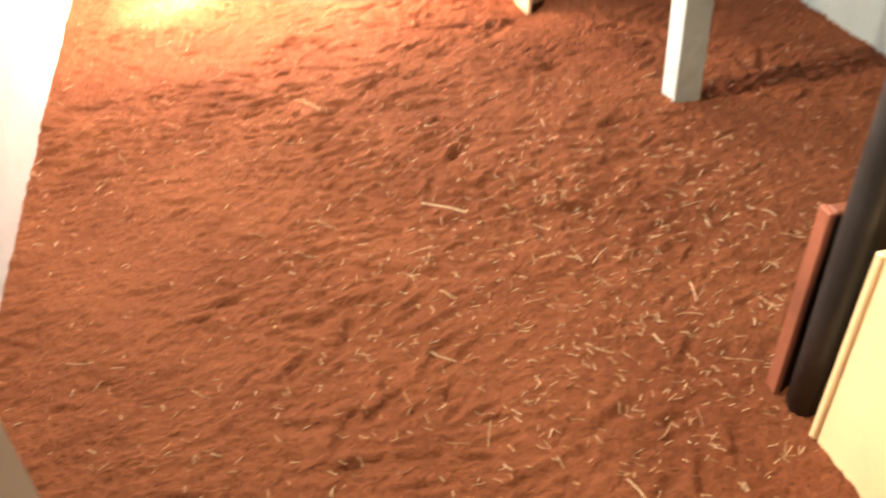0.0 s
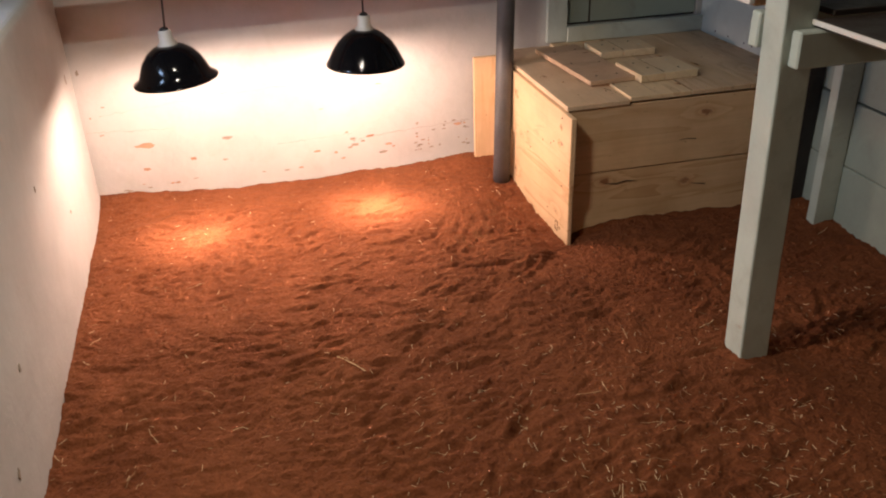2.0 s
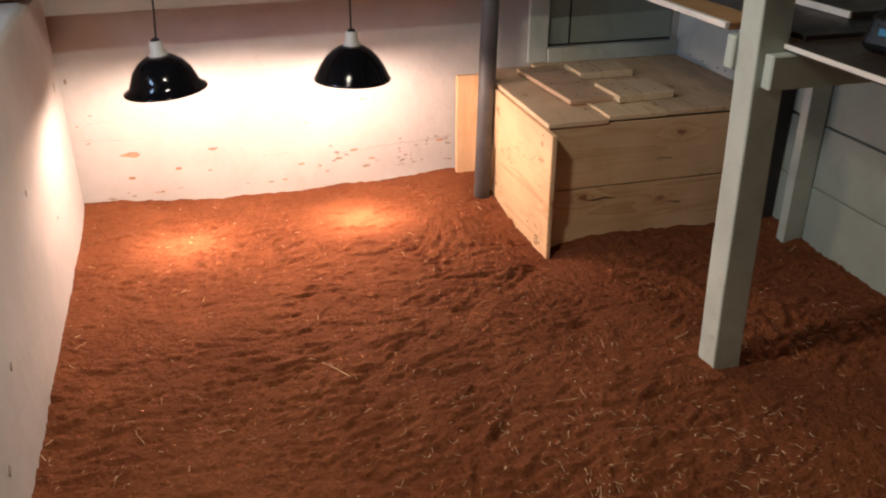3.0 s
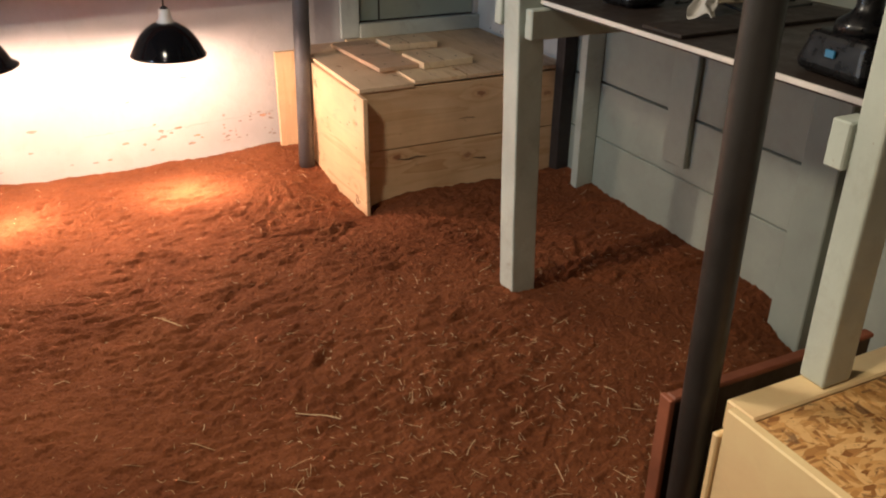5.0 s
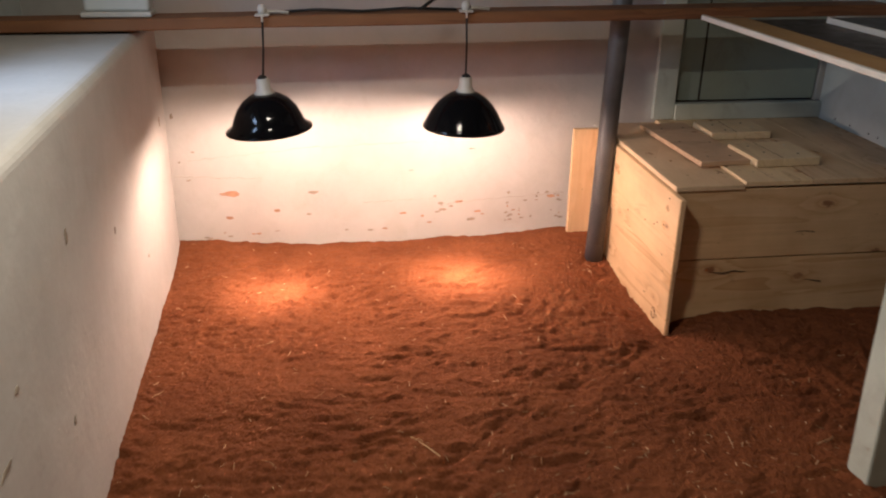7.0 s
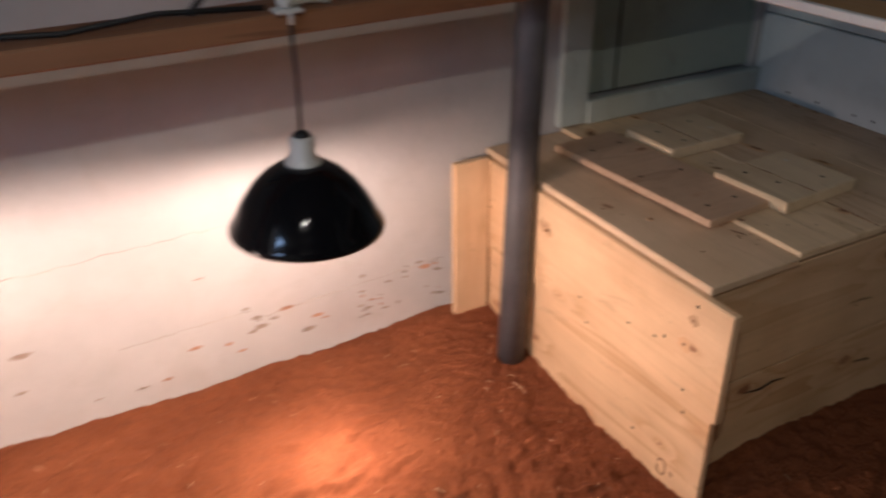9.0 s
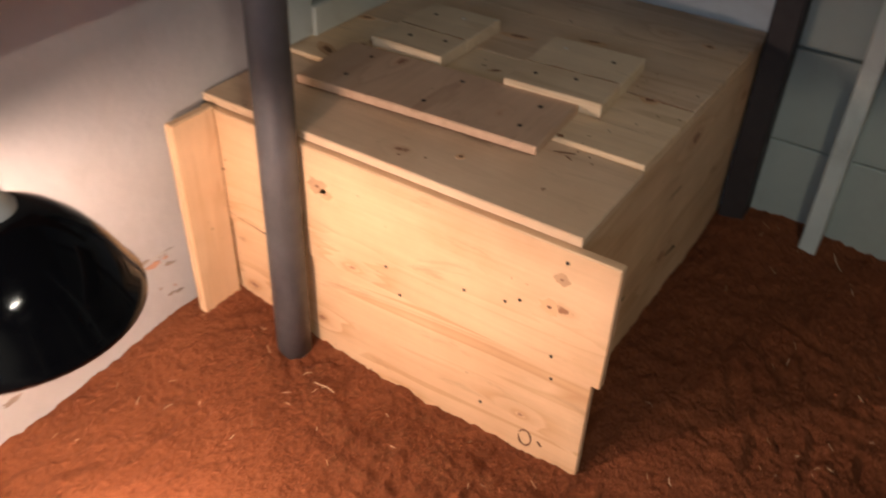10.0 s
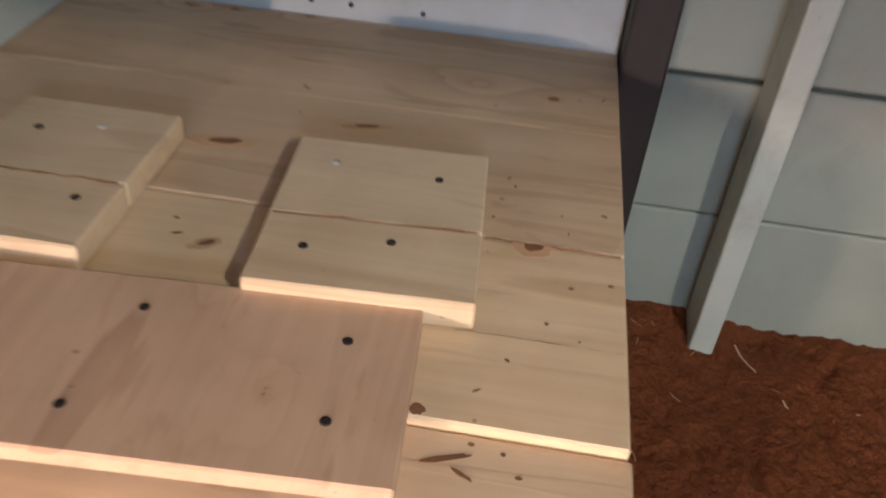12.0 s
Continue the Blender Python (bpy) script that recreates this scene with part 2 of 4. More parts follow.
M_PLANK = pine("brown_plank", 0, 1, (0.28, 0.125, 0.055), (0.15, 0.06, 0.028), 0.6, 0.8)
M_SHELFWOOD = pine("shelf_wood", 1, 0, (0.50, 0.30, 0.13), (0.32, 0.17, 0.07), 0.6)
M_BROWN = plain("red_brown_board", (0.24, 0.075, 0.038), 0.6, 0, 0.3, 40, 0.3)
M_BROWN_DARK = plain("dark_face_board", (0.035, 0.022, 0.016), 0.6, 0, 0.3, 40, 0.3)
M_STEEL = plain("worn_grey_steel", (0.13, 0.13, 0.135), 0.5, 0.35, 0.35, 26, 0.25)
M_PIPE = plain("black_iron_pipe", (0.035, 0.032, 0.030), 0.42, 0.3, 0.35, 30, 0.2)
M_DARKPOST = plain("dark_brown_post", (0.028, 0.022, 0.020), 0.6, 0, 0.35, 24, 0.3)
M_ENAMEL = plain("black_enamel", (0.005, 0.005, 0.006), 0.05, 0, 0.05, 60, 0.01, 0.0)
M_ENAMEL.node_tree.nodes["Principled BSDF"].inputs["Specular IOR Level"].default_value = 0.22
M_REFLECTOR = plain("white_reflector", (0.80, 0.79, 0.76), 0.35, 0, 0.03, 30, 0.05)
M_CERAMIC = plain("white_ceramic", (0.56, 0.53, 0.48), 0.35, 0, 0.12, 60, 0.1)
M_CORD = plain("black_cord", (0.012, 0.011, 0.010), 0.6)
M_BLACK = plain("black_plastic", (0.008, 0.008, 0.009), 0.3, 0, 0.1, 40, 0.05)
M_HOLE = plain("screw_hole_dark", (0.02, 0.012, 0.008), 0.8)
M_SHELFTOP = plain("dark_brown_shelf_top", (0.045, 0.032, 0.026), 0.45, 0, 0.3, 18, 0.15)
M_EDGE = plain("white_edge_band", (0.72, 0.67, 0.62), 0.5, 0, 0.1, 60, 0.2)
M_CLOTH = plain("white_paper_cloth", (0.72, 0.68, 0.62), 0.85, 0, 0.1, 30, 0.5)
M_CARD = plain("beige_card", (0.52, 0.42, 0.29), 0.8, 0, 0.12, 20, 0.2)
M_PALEWOOD = paint("cream_wood", (0.92, 0.63, 0.34), 0.55, 0.12, 0.25, (0.36, 0.22, 0.10), 2.0)
M_DARK_CEILING = pine("unseen_dark_ceiling", 1, 2, (0.16, 0.10, 0.06), (0.09, 0.05, 0.03), 0.75)
M_CONCRETE = plain("dark_concrete", (0.16, 0.15, 0.14), 0.9, 0, 0.25, 30, 0.4)
M_CHIP_RED = plain("bare_brick_patch", (0.36, 0.20, 0.12), 0.9, 0, 0.3, 80, 0.6)
M_STAIN = plain("resin_stain", (0.20, 0.095, 0.045), 0.7, 0, 0.4, 60, 0.3)
M_STAIN_PALE = plain("resin_halo", (0.56, 0.35, 0.19), 0.65, 0, 0.3, 50, 0.3)
M_CHIP = plain("bare_concrete_patch", (0.27, 0.22, 0.17), 0.9, 0, 0.35, 80, 0.6)
M_CRACK = plain("fine_crack", (0.38, 0.34, 0.29), 0.9, 0, 0.3, 80, 0.3)
M_BLUE_LABEL = plain("blue_display", (0.03, 0.20, 0.38), 0.3, 0, 0.1, 30, 0.0)


# ---- mesh helpers ----
def base_of(ob):
    p = Vector((0, 0, 0))
    while ob is not None:
        p += ob.location
        ob = ob.parent
    return p


def part(name, bm, material, parent=None, label=""):
    """Links a bmesh, given in world coordinates, as one mesh object under a thing or a part."""
    if parent is not None:
        bmesh.ops.translate(bm, verts=bm.verts, vec=-base_of(parent))
    me = bpy.data.meshes.new(name)
    bm.to_mesh(me)
    bm.free()
    for mat in material if isinstance(material, (list, tuple)) else [material]:
        me.materials.append(mat)
    ob = new(name, me)
    ob.parent = parent
    return tagged(ob, label)


def thing(name, place, label, category, group="", kind=""):
    ob = new(name)
    ob.empty_display_size = 0.05
    ob.location = place
    return tagged(ob, label, category, group, kind)


def box(x0, x1, y0, y1, z0, z1, bevel=0.002, segments=1):
    bm = bmesh.new()
    bmesh.ops.create_cube(bm, size=1.0, matrix=Matrix.Translation(((x0 + x1) / 2, (y0 + y1) / 2, (z0 + z1) / 2)) @ Matrix.Diagonal((x1 - x0, y1 - y0, z1 - z0, 1)))
    if bevel:
        bmesh.ops.bevel(bm, geom=bm.edges[:], offset=bevel, segments=segments, affect="EDGES", profile=0.5)
    return bm


def turned(bm, place, angle, axis="Z"):
    bmesh.ops.rotate(bm, verts=bm.verts, cent=place, matrix=Matrix.Rotation(radians(angle), 3, axis))
    return bm


def worn(bm, amount, scale=8.0, cuts=0):
    """Slightly uneven edges of sawn or knocked wood."""
    if cuts:
        bmesh.ops.subdivide_edges(bm, edges=[e for e in bm.edges if e.calc_length() > 0.15], cuts=cuts, use_grid_fill=True)
    for v in bm.verts:
        v.co += noise.noise_vector(v.co * scale) * amount
    return bm


def tube(points, radius, sides=12, taper=None):
    """A round bar along points."""
    bm = bmesh.new()
    pts = [Vector(p) for p in points]
    rings = []
    for k, p in enumerate(pts):
        d = (pts[min(k + 1, len(pts) - 1)] - pts[max(k - 1, 0)]).normalized()
        u = d.orthogonal().normalized() if not rings else (rings[-1][1] - d * rings[-1][1].dot(d)).normalized()
        w = d.cross(u)
        r = radius * (taper[k] if taper else 1)
        rings.append(([bm.verts.new(p + r * (math.cos(a) * u + math.sin(a) * w)) for a in (2 * math.pi * i / sides for i in range(sides))], u))
    for (a, _), (b, _) in zip(rings, rings[1:]):
        for i in range(sides):
            bm.faces.new((a[i], a[(i + 1) % sides], b[(i + 1) % sides], b[i])).smooth = True
    bm.faces.new(rings[0][0][::-1])
    bm.faces.new(rings[-1][0])
    bmesh.ops.recalc_face_normals(bm, faces=bm.faces)
    return bm


def lathe(profile, centre, sides=40, closed=False):
    """Turns a profile of (radius, height) about the upright axis through centre."""
    bm = bmesh.new()
    c = Vector(centre)
    rings = []
    for r, z in profile:
        if r < 1e-5:
            rings.append([bm.verts.new(c + Vector((0, 0, z)))])
        else:
            rings.append([bm.verts.new(c + Vector((r * math.cos(2 * math.pi * i / sides), r * math.sin(2 * math.pi * i / sides), z))) for i in range(sides)])
    pairs = list(zip(rings, rings[1:])) + ([(rings[-1], rings[0])] if closed else [])
    for a, b in pairs:
        for i in range(sides):
            j = (i + 1) % sides
            quad = [a[i % len(a)], a[j % len(a)], b[j % len(b)], b[i % len(b)]]
            face = list(dict.fromkeys(quad))
            if len(face) > 2:
                bm.faces.new(face).smooth = True
    bmesh.ops.recalc_face_normals(bm, faces=bm.faces)
    return bm


def joined(*meshes):
    out = bmesh.new()
    for bm in meshes:
        me = bpy.data.meshes.new("tmp")
        bm.to_mesh(me)
        bm.free()
        out.from_mesh(me)
        bpy.data.meshes.remove(me)
    return out


def structure(name, bm, material, label, category):
    return tagged(part(name, bm, material), label, category, kind="structure")


# ---- ground ----
CELL = 0.2
MARKS = {}
rng_marks = random.Random(21)


def add_mark(mark):
    mx, my = mark[0], mark[1]
    for ci in range(int((mx - 0.2) // CELL), int((mx + 0.2) // CELL) + 1):
        for cj in range(int((my - 0.2) // CELL), int((my + 0.2) // CELL) + 1):
            MARKS.setdefault((ci, cj), []).append(mark)


for k in range(1700):
    mx, my = rng_marks.uniform(-0.6, 2.0), rng_marks.uniform(0.5, 3.9)
    clump = noise.noise((mx * 1.7, my * 1.7, 12.0))
    if clump < -0.05 and rng_marks.random() < 0.8:
        continue
    turn = rng_marks.gauss(0.15, 0.45) + 0.5 * noise.noise((mx * 2, my * 2, 30.0))
    size = rng_marks.random() ** 2
    add_mark((mx, my, math.cos(turn), math.sin(turn), 0.018 + 0.05 * size, 0.005 + 0.008 * size, 0.004 + 0.006 * size))
# long curved furrows that an animal has dug under the second lamp
for a, b, c2, deep in (((-0.20, 3.02), (0.42, 2.96), (0.64, 3.45), 0.011), ((-0.05, 2.95), (0.52, 2.90), (0.73, 3.38), 0.008), ((0.06, 2.57), (0.36, 2.58), (0.66, 2.78), 0.013), ((0.20, 2.44), (0.50, 2.47), (0.80, 2.62), 0.010), ((-0.45, 2.72), (-0.1, 2.66), (0.25, 2.82), 0.008), ((0.50, 3.30), (0.70, 3.16), (0.92, 3.22), 0.012), ((0.62, 2.98), (0.80, 2.92), (0.98, 2.99), 0.013), ((-0.5, 2.2), (-0.1, 2.13), (0.3, 2.22), 0.008), ((0.45, 2.15), (0.7, 2.20), (0.95, 2.14), 0.010)):
    for k in range(17):
        t = k / 16
        p = [(1 - t) ** 2 * a[i] + 2 * t * (1 - t) * b[i] + t * t * c2[i] for i in (0, 1)]
        d = [2 * (1 - t) * (b[i] - a[i]) + 2 * t * (c2[i] - b[i]) for i in (0, 1)]
        turn = math.atan2(d[1], d[0])
        add_mark((p[0] + rng_marks.gauss(0, 0.006), p[1] + rng_marks.gauss(0, 0.006), math.cos(turn), math.sin(turn), 0.030, 0.009, deep * rng_marks.uniform(0.1, 0.65)))

for k, radius in enumerate((0.22, 0.275, 0.33, 0.385, 0.44, 0.50)):
    for i in range(15):
        ang = radians(-105 + 6.2 * i + 4 * k)
        add_mark((0.42 + radius * math.cos(ang) + rng_marks.gauss(0, 0.004), 3.44 + radius * math.sin(ang) + rng_marks.gauss(0, 0.004), -math.sin(ang), math.cos(ang), 0.028, 0.011, 0.0050 * rng_marks.uniform(0.2, 1.1)))


def soil_height(x, y):
    z = 0.016 * noise.noise((x * 1.3, y * 1.3, 0.3)) + 0.010 * noise.noise((x * 4.1, y * 4.1, 3.3))
    rough = 0.5 + 0.9 * max(0.0, noise.noise((x * 1.9, y * 1.9, 8.0)) + 0.25)
    warp = 0.03 * noise.noise((x * 6, y * 6, 9.1))
    z += 0.008 * rough * noise.noise((x * 9, y * 13 + warp * 20, 1.7))
    z += 0.0085 * rough * (0.3 - abs(noise.noise((x * 15, y * 27 + warp * 30, 4.4))))
    z += 0.0080 * rough * noise.noise((x * 26, y * 42, 5.1))
    z += 0.0055 * (0.6 + 0.6 * rough) * (0.3 - abs(noise.noise((x * 52, y * 66, 2.1))))
    z += 0.0030 * noise.noise((x * 115, y * 125, 6.6))
    # scratches and prints: a trough with a thrown-up lip
    for mx, my, c, sn, long, wide, deep in MARKS.get((int(x // CELL), int(y // CELL)), ()):
        u, v = (x - mx) * c + (y - my) * sn, (y - my) * c - (x - mx) * sn
        if abs(u) < 2.2 * long and abs(v) < 4 * wide:
            fall = math.exp(-((u / long) ** 2))
            z += deep * fall * (0.55 * math.exp(-(((v - 1.6 * wide) / wide) ** 2)) - math.exp(-((v / wide) ** 2)))
    # banked at the walls, dug out beside the boards
    z += 0.030 * math.exp(-((3.97 - y) / 0.10) ** 2) * math.exp(-((x + 0.65) / 0.25) ** 2)
    z += 0.035 * math.exp(-((3.97 - y) / 0.12) ** 2) * math.exp(-((x - 0.95) / 0.18) ** 2)
    z -= 0.012 * math.exp(-((3.97 - y) / 0.2) ** 2) * math.exp(-((x - 0.15) / 0.4) ** 2)
    z -= 0.075 * math.exp(-((x - 1.98) / 0.16) ** 2 - ((y - 1.60) / 0.20) ** 2)
    z -= 0.045 * math.exp(-((x - 1.05) / 0.11) ** 2 - ((y - 3.36) / 0.42) ** 4)
    z += 0.012 * math.exp(-((x - 2.05) / 0.12) ** 2 - ((y - 2.6) / 0.3) ** 2)
    z += 0.008 * math.exp(-((x - 1.5) / 0.5) ** 2 - ((y - 3.13) / 0.06) ** 2) * (0.6 + 0.8 * noise.noise((x * 9, 0.5, 7)))
    z += 0.032 * math.exp(-((x - 2.06) / 0.14) ** 2 - ((y - 3.02) / 0.14) ** 2)
    return z


def ground():
    xs = np.linspace(-0.66, 2.06, 540)
    ys = np.concatenate((np.linspace(-0.45, 0.58, 40), np.linspace(0.6, 3.975, 660)))
    nx, ny = len(xs), len(ys)
    verts = [(x, y, soil_height(x, y)) for y in ys for x in xs]
    faces = [(j * nx + i, j * nx + i + 1, (j + 1) * nx + i + 1, (j + 1) * nx + i) for j in range(ny - 1) for i in range(nx - 1)]
    me = bpy.data.meshes.new("ground")
    me.from_pydata(verts, [], faces)
    me.polygons.foreach_set("use_smooth", [True] * len(faces))
    me.materials.append(M_SOIL)
    return tagged(new("ground", me), "loose red-brown coir soil, raked and trodden over the whole pen", "soil", kind="structure")


ground()
structure("floor", box(-1.3, 2.4, -0.7, 4.3, -0.40, -0.25, 0), M_CONCRETE, "dark concrete floor slab below the soil", "floor")
# the ceiling is out of view; its dark tone only holds down the bounce
structure("ceiling", box(-1.3, 2.4, -0.7, 4.3, 2.20, 2.30, 0), M_DARK_CEILING, "unseen ceiling over the basement pen, kept dark to cut bounced light", "ceiling")

# ---- walls ----
north = structure("wall_north", joined(box(-1.25, 1.40, 3.966, 4.14, -0.25, 2.2, 0), box(1.40, 2.02, 3.966, 4.14, -0.25, 0.556, 0), box(1.40, 2.02, 3.966, 4.14, 1.25, 2.2, 0), box(2.02, 2.30, 3.966, 4.14, -0.25, 2.2, 0)), M_PLASTER, "whitewashed concrete back wall with chipped paint near the soil", "wall")
west = structure("wall_west", turned(box(-1.10, -0.645, -0.6, 3.97, -0.25, 0.913, 0.030, 5), (-0.645, 3.966, 0), 1.75), M_PLASTER, "whitewashed half-height concrete wall with a broad ledge", "wall")
structure("wall_west_upper", joined(box(-1.25, -1.10, -0.6, 2.25, -0.25, 2.2, 0), box(-1.25, -1.10, 3.2, 3.966, -0.25, 2.2, 0), box(-1.25, -1.10, 2.25, 3.2, -0.25, 1.08, 0), box(-1.25, -1.10, 2.25, 3.2, 1.6, 2.2, 0)), M_UPPER, "pale grey wall rising behind the concrete ledge", "wall")
structure("wall_east", box(2.075, 2.25, -0.6, 3.966, -0.25, 2.2, 0), M_CLAD, "grey-green painted wall behind the boarding", "wall")
# both walls stay out of view, dark concrete chosen to lower the ambient light
structure("wall_south", joined(box(-1.10, -0.437, 0.22, 0.33, -0.25, 2.2, 0), box(0.50, 2.075, 0.22, 0.33, -0.25, 2.2, 0), box(-0.437, 0.50, 0.22, 0.33, 2.03, 2.2, 0)), M_CONCRETE, "unseen partition with the doorway of the pen, kept dark to cut bounced light", "wall")
structure("wall_behind", box(-1.10, 2.075, -0.60, -0.50, -0.25, 2.2, 0), M_CONCRETE, "unseen wall outside the pen, kept dark to cut bounced light", "wall")



def chipped_patches():
    """Spots where the whitewash has come off, thin scabs with ragged outlines."""
    spots = [(-0.426, 0.223, 0.040, 0.013, 1), (-0.10, 0.218, 0.020, 0.006, 0), (-0.25, 0.145, 0.013, 0.006, 1), (-0.12, 0.125, 0.010, 0.004, 0), (-0.44, 0.12, 0.014, 0.006, 1)]
    rng = random.Random(4)
    for k in range(13):
        x = rng.uniform(0.2, 0.95)
        spots.append((x, 0.05 + 0.10 * rng.random() + 0.05 * (x - 0.2), rng.uniform(0.006, 0.030), rng.uniform(0.003, 0.010), rng.random() < 0.3))
    for k in range(30):
        spots.append((rng.uniform(0.70, 0.955), rng.uniform(0.06, 0.20), rng.uniform(0.003, 0.015), rng.uniform(0.002, 0.006), rng.random() < 0.15))
    for k in range(10):
        spots.append((rng.uniform(-0.6, 0.2), 0.03 + 0.03 * rng.random(), rng.uniform(0.006, 0.02), rng.uniform(0.003, 0.006), rng.random() < 0.5))
    spots += [(-0.625, 0.545, 0.010, 0.016, 0), (-0.615, 0.36, 0.007, 0.006, 0), (-0.585, 0.285, 0.014, 0.006, 0), (-0.56, 0.40, 0.012, 0.004, 0), (0.40, 0.185, 0.012, 0.006, 0), (0.30, 0.30, 0.014, 0.003, 0), (0.55, 0.385, 0.022, 0.003, 0)]
    for x, z, a, b, red in [(p, q, (1.1 if k < 5 else 0.75) * r, (1.1 if k < 5 else 0.75) * t, w) for k, (p, q, r, t, w) in enumerate(spots)]:
        bm = bmesh.new()
        ring = []
        for i in range(14):
            t = 2 * math.pi * i / 14
            r = 0.65 + 0.5 * rng.random()
            ring.append(bm.verts.new((x + a * r * math.cos(t), 3.9640, z + b * r * math.sin(t) + 0.25 * a * math.cos(t) * rng.uniform(-0.4, 0.6))))
        f = bm.faces.new(ring)
        out = bmesh.ops.extrude_face_region(bm, geom=[f])
        bmesh.ops.translate(bm, verts=[v for v in out["geom"] if isinstance(v, bmesh.types.BMVert)], vec=(0, 0.004, 0))
        bmesh.ops.recalc_face_normals(bm, faces=bm.faces)
        part("chipped_patch", bm, M_CHIP_RED if red else M_CHIP, north)


chipped_patches()

# window on the back wall above the box
win = thing("window_1", (1.66, 3.95, 0.50), "old window with pale green frame and dull dark panes above the box", "window", kind="structure")
part("window_frame", worn(box(1.300, 1.392, 3.942, 3.964, 0.495, 1.30, 0.003), 0.001), M_GREEN, win)
part("window_sill", worn(box(1.392, 2.060, 3.938, 3.964, 0.490, 0.558, 0.004), 0.001), M_GREEN, win)
part("window_frame", box(1.392, 2.060, 3.944, 3.964, 1.22, 1.30, 0.003), M_GREEN, win)
part("mullion", box(1.502, 1.510, 3.974, 3.980, 0.564, 1.242, 0.001), M_HOLE, win, "thin dark joint")
part("pane", box(1.407, 1.5015, 3.974, 3.980, 0.566, 1.240, 0.001), M_WINPANEL, win, "dull painted pane")
part("pane", box(1.5105, 2.013, 3.974, 3.980, 0.566, 1.240, 0.001), M_WINPANEL, win, "dull painted pane")
part("backing_board", box(1.401, 2.019, 3.990, 4.010, 0.557, 1.249, 0), M_HOLE, win)

# ---- boarding of the east wall ----
boarding = thing("wall_boarding", (2.05, 2.2, 0), "grey-green painted horizontal wall boards with open joints", "wall boards", kind="structure")
edges = [-0.20, 0.231, 0.463, 0.700, 0.940, 1.180, 1.42, 1.66, 1.90, 2.19]
gaps = [0.0, 0.003, 0.008, 0.004, 0.004, 0.004, 0.004, 0.004, 0.004]
for k in range(len(edges) - 1):
    dx = 0.002 * ((k * 7) % 3 - 1)
    part("board", worn(box(2.052 + dx, 2.073, 0.34, 3.10, edges[k] + gaps[k], edges[k + 1], 0.003), 0.0015, 3.0, 3), M_CLAD, boarding)
for k, (a, b) in enumerate(((-0.2, 0.72), (0.724, 1.4), (1.404, 2.19))):
    part("panel", box(2.040, 2.070, 3.146, 3.960, a, b, 0.003), M_BLUE, boarding, "pale blue painted wall panel")
# battens on the boarding
stub = thing("wall_batten", (2.04, 2.31, 0.29), "short grey-green batten nailed upright on the boarding", "batten")
part("batten", worn(box(2.026, 2.050, 2.326, 2.454, 0.285, 0.935, 0.004), 0.0015), M_CLAD, stub)
stub2 = thing("wall_batten", (2.03, 1.70, -0.1), "wide pale batten running down the boarding into the soil", "batten")
part("batten", worn(box(1.952, 2.050, 1.632, 1.765, -0.20, 0.935, 0.004), 0.002, 5, 3), M_CLAD, stub2)
stub3 = thing("wall_batten", (2.03, 1.40, -0.1), "wide pale batten running down the boarding into the soil", "batten")
part("batten", worn(box(1.972, 2.050, 1.20, 1.46, -0.20, 0.935, 0.004), 0.002, 5, 3), M_CLAD, stub3)


# ---- posts and pipes ----
def post(name, x0, x1, y0, y1, z0, z1, mat, label, category="post", lean=0.0):
    t = thing(name, ((x0 + x1) / 2, (y0 + y1) / 2, z0), label, category)
    bm = worn(box(x0, x1, y0, y1, z0, z1, 0.005, 2), 0.002, 4.0, 12)
    bmesh.ops.transform(bm, matrix=Matrix.Translation((-lean * z0, 0, 0)) @ Matrix(((1, 0, lean, 0), (0, 1, 0, 0), (0, 0, 1, 0), (0, 0, 0, 1))), verts=bm.verts)
    part("shaft", bm, mat, t)
    return t


main_post = post("wooden_post", 1.256, 1.345, 2.218, 2.302, -0.10, 2.199, M_GREEN, "pale green painted square wooden post carrying the shelves", lean=-0.030)
part("nail", lathe([(0, -0.001), (0.0035, -0.001), (0.0035, 0.002), (0, 0.002)], (0, 0, 0), 8), M_HOLE, main_post).location = (-0.0735, -0.03, 0.855)
stud = post("wall_stud", 1.965, 2.050, 2.892, 2.934, -0.10, 2.199, M_GREEN, "pale painted upright stud standing off the boarded wall", "stud")
dark = post("dark_post", 1.985, 2.050, 3.080, 3.143, -0.10, 2.199, M_DARKPOST, "dark brown square post beside the wooden box")
near_post = post("wooden_post", 1.143, 1.216, 0.955, 1.010, 0.476, 2.199, M_GREEN, "pale green painted post standing on the low bench", lean=-0.012)
part("cleat", worn(box(1.128, 1.185, 1.012, 1.050, 0.884, 0.968, 0.003), 0.001), M_GREEN, near_post)
part("bracket", box(1.211, 1.30, 0.945, 0.99, 0.80, 0.85, 0.004), M_GREEN, near_post)

pole = thing("steel_pole", (1.026, 3.724, -0.05), "worn grey round steel pole standing in the soil beside the box", "pole")
part("tube", tube([(1.026 + 0.022 * z, 3.724, z) for z in (-0.08, 0.3, 0.9, 1.5, 2.199)], 0.036, 28), M_STEEL, pole)
pipe = thing("black_pipe", (0.968, 1.068, -0.05), "dark iron pipe standing upright before a low board", "pipe")
part("tube", tube([(0.968 - 0.015 * z, 1.068, z) for z in (-0.08, 0.3, 0.9, 1.5, 2.199)], 0.0315, 28), M_PIPE, pipe)

low_board = thing("low_board", (1.2, 1.125, 0), "red-brown board on edge with a dark inner face", "board")
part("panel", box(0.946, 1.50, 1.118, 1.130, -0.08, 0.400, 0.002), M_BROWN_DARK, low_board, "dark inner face")
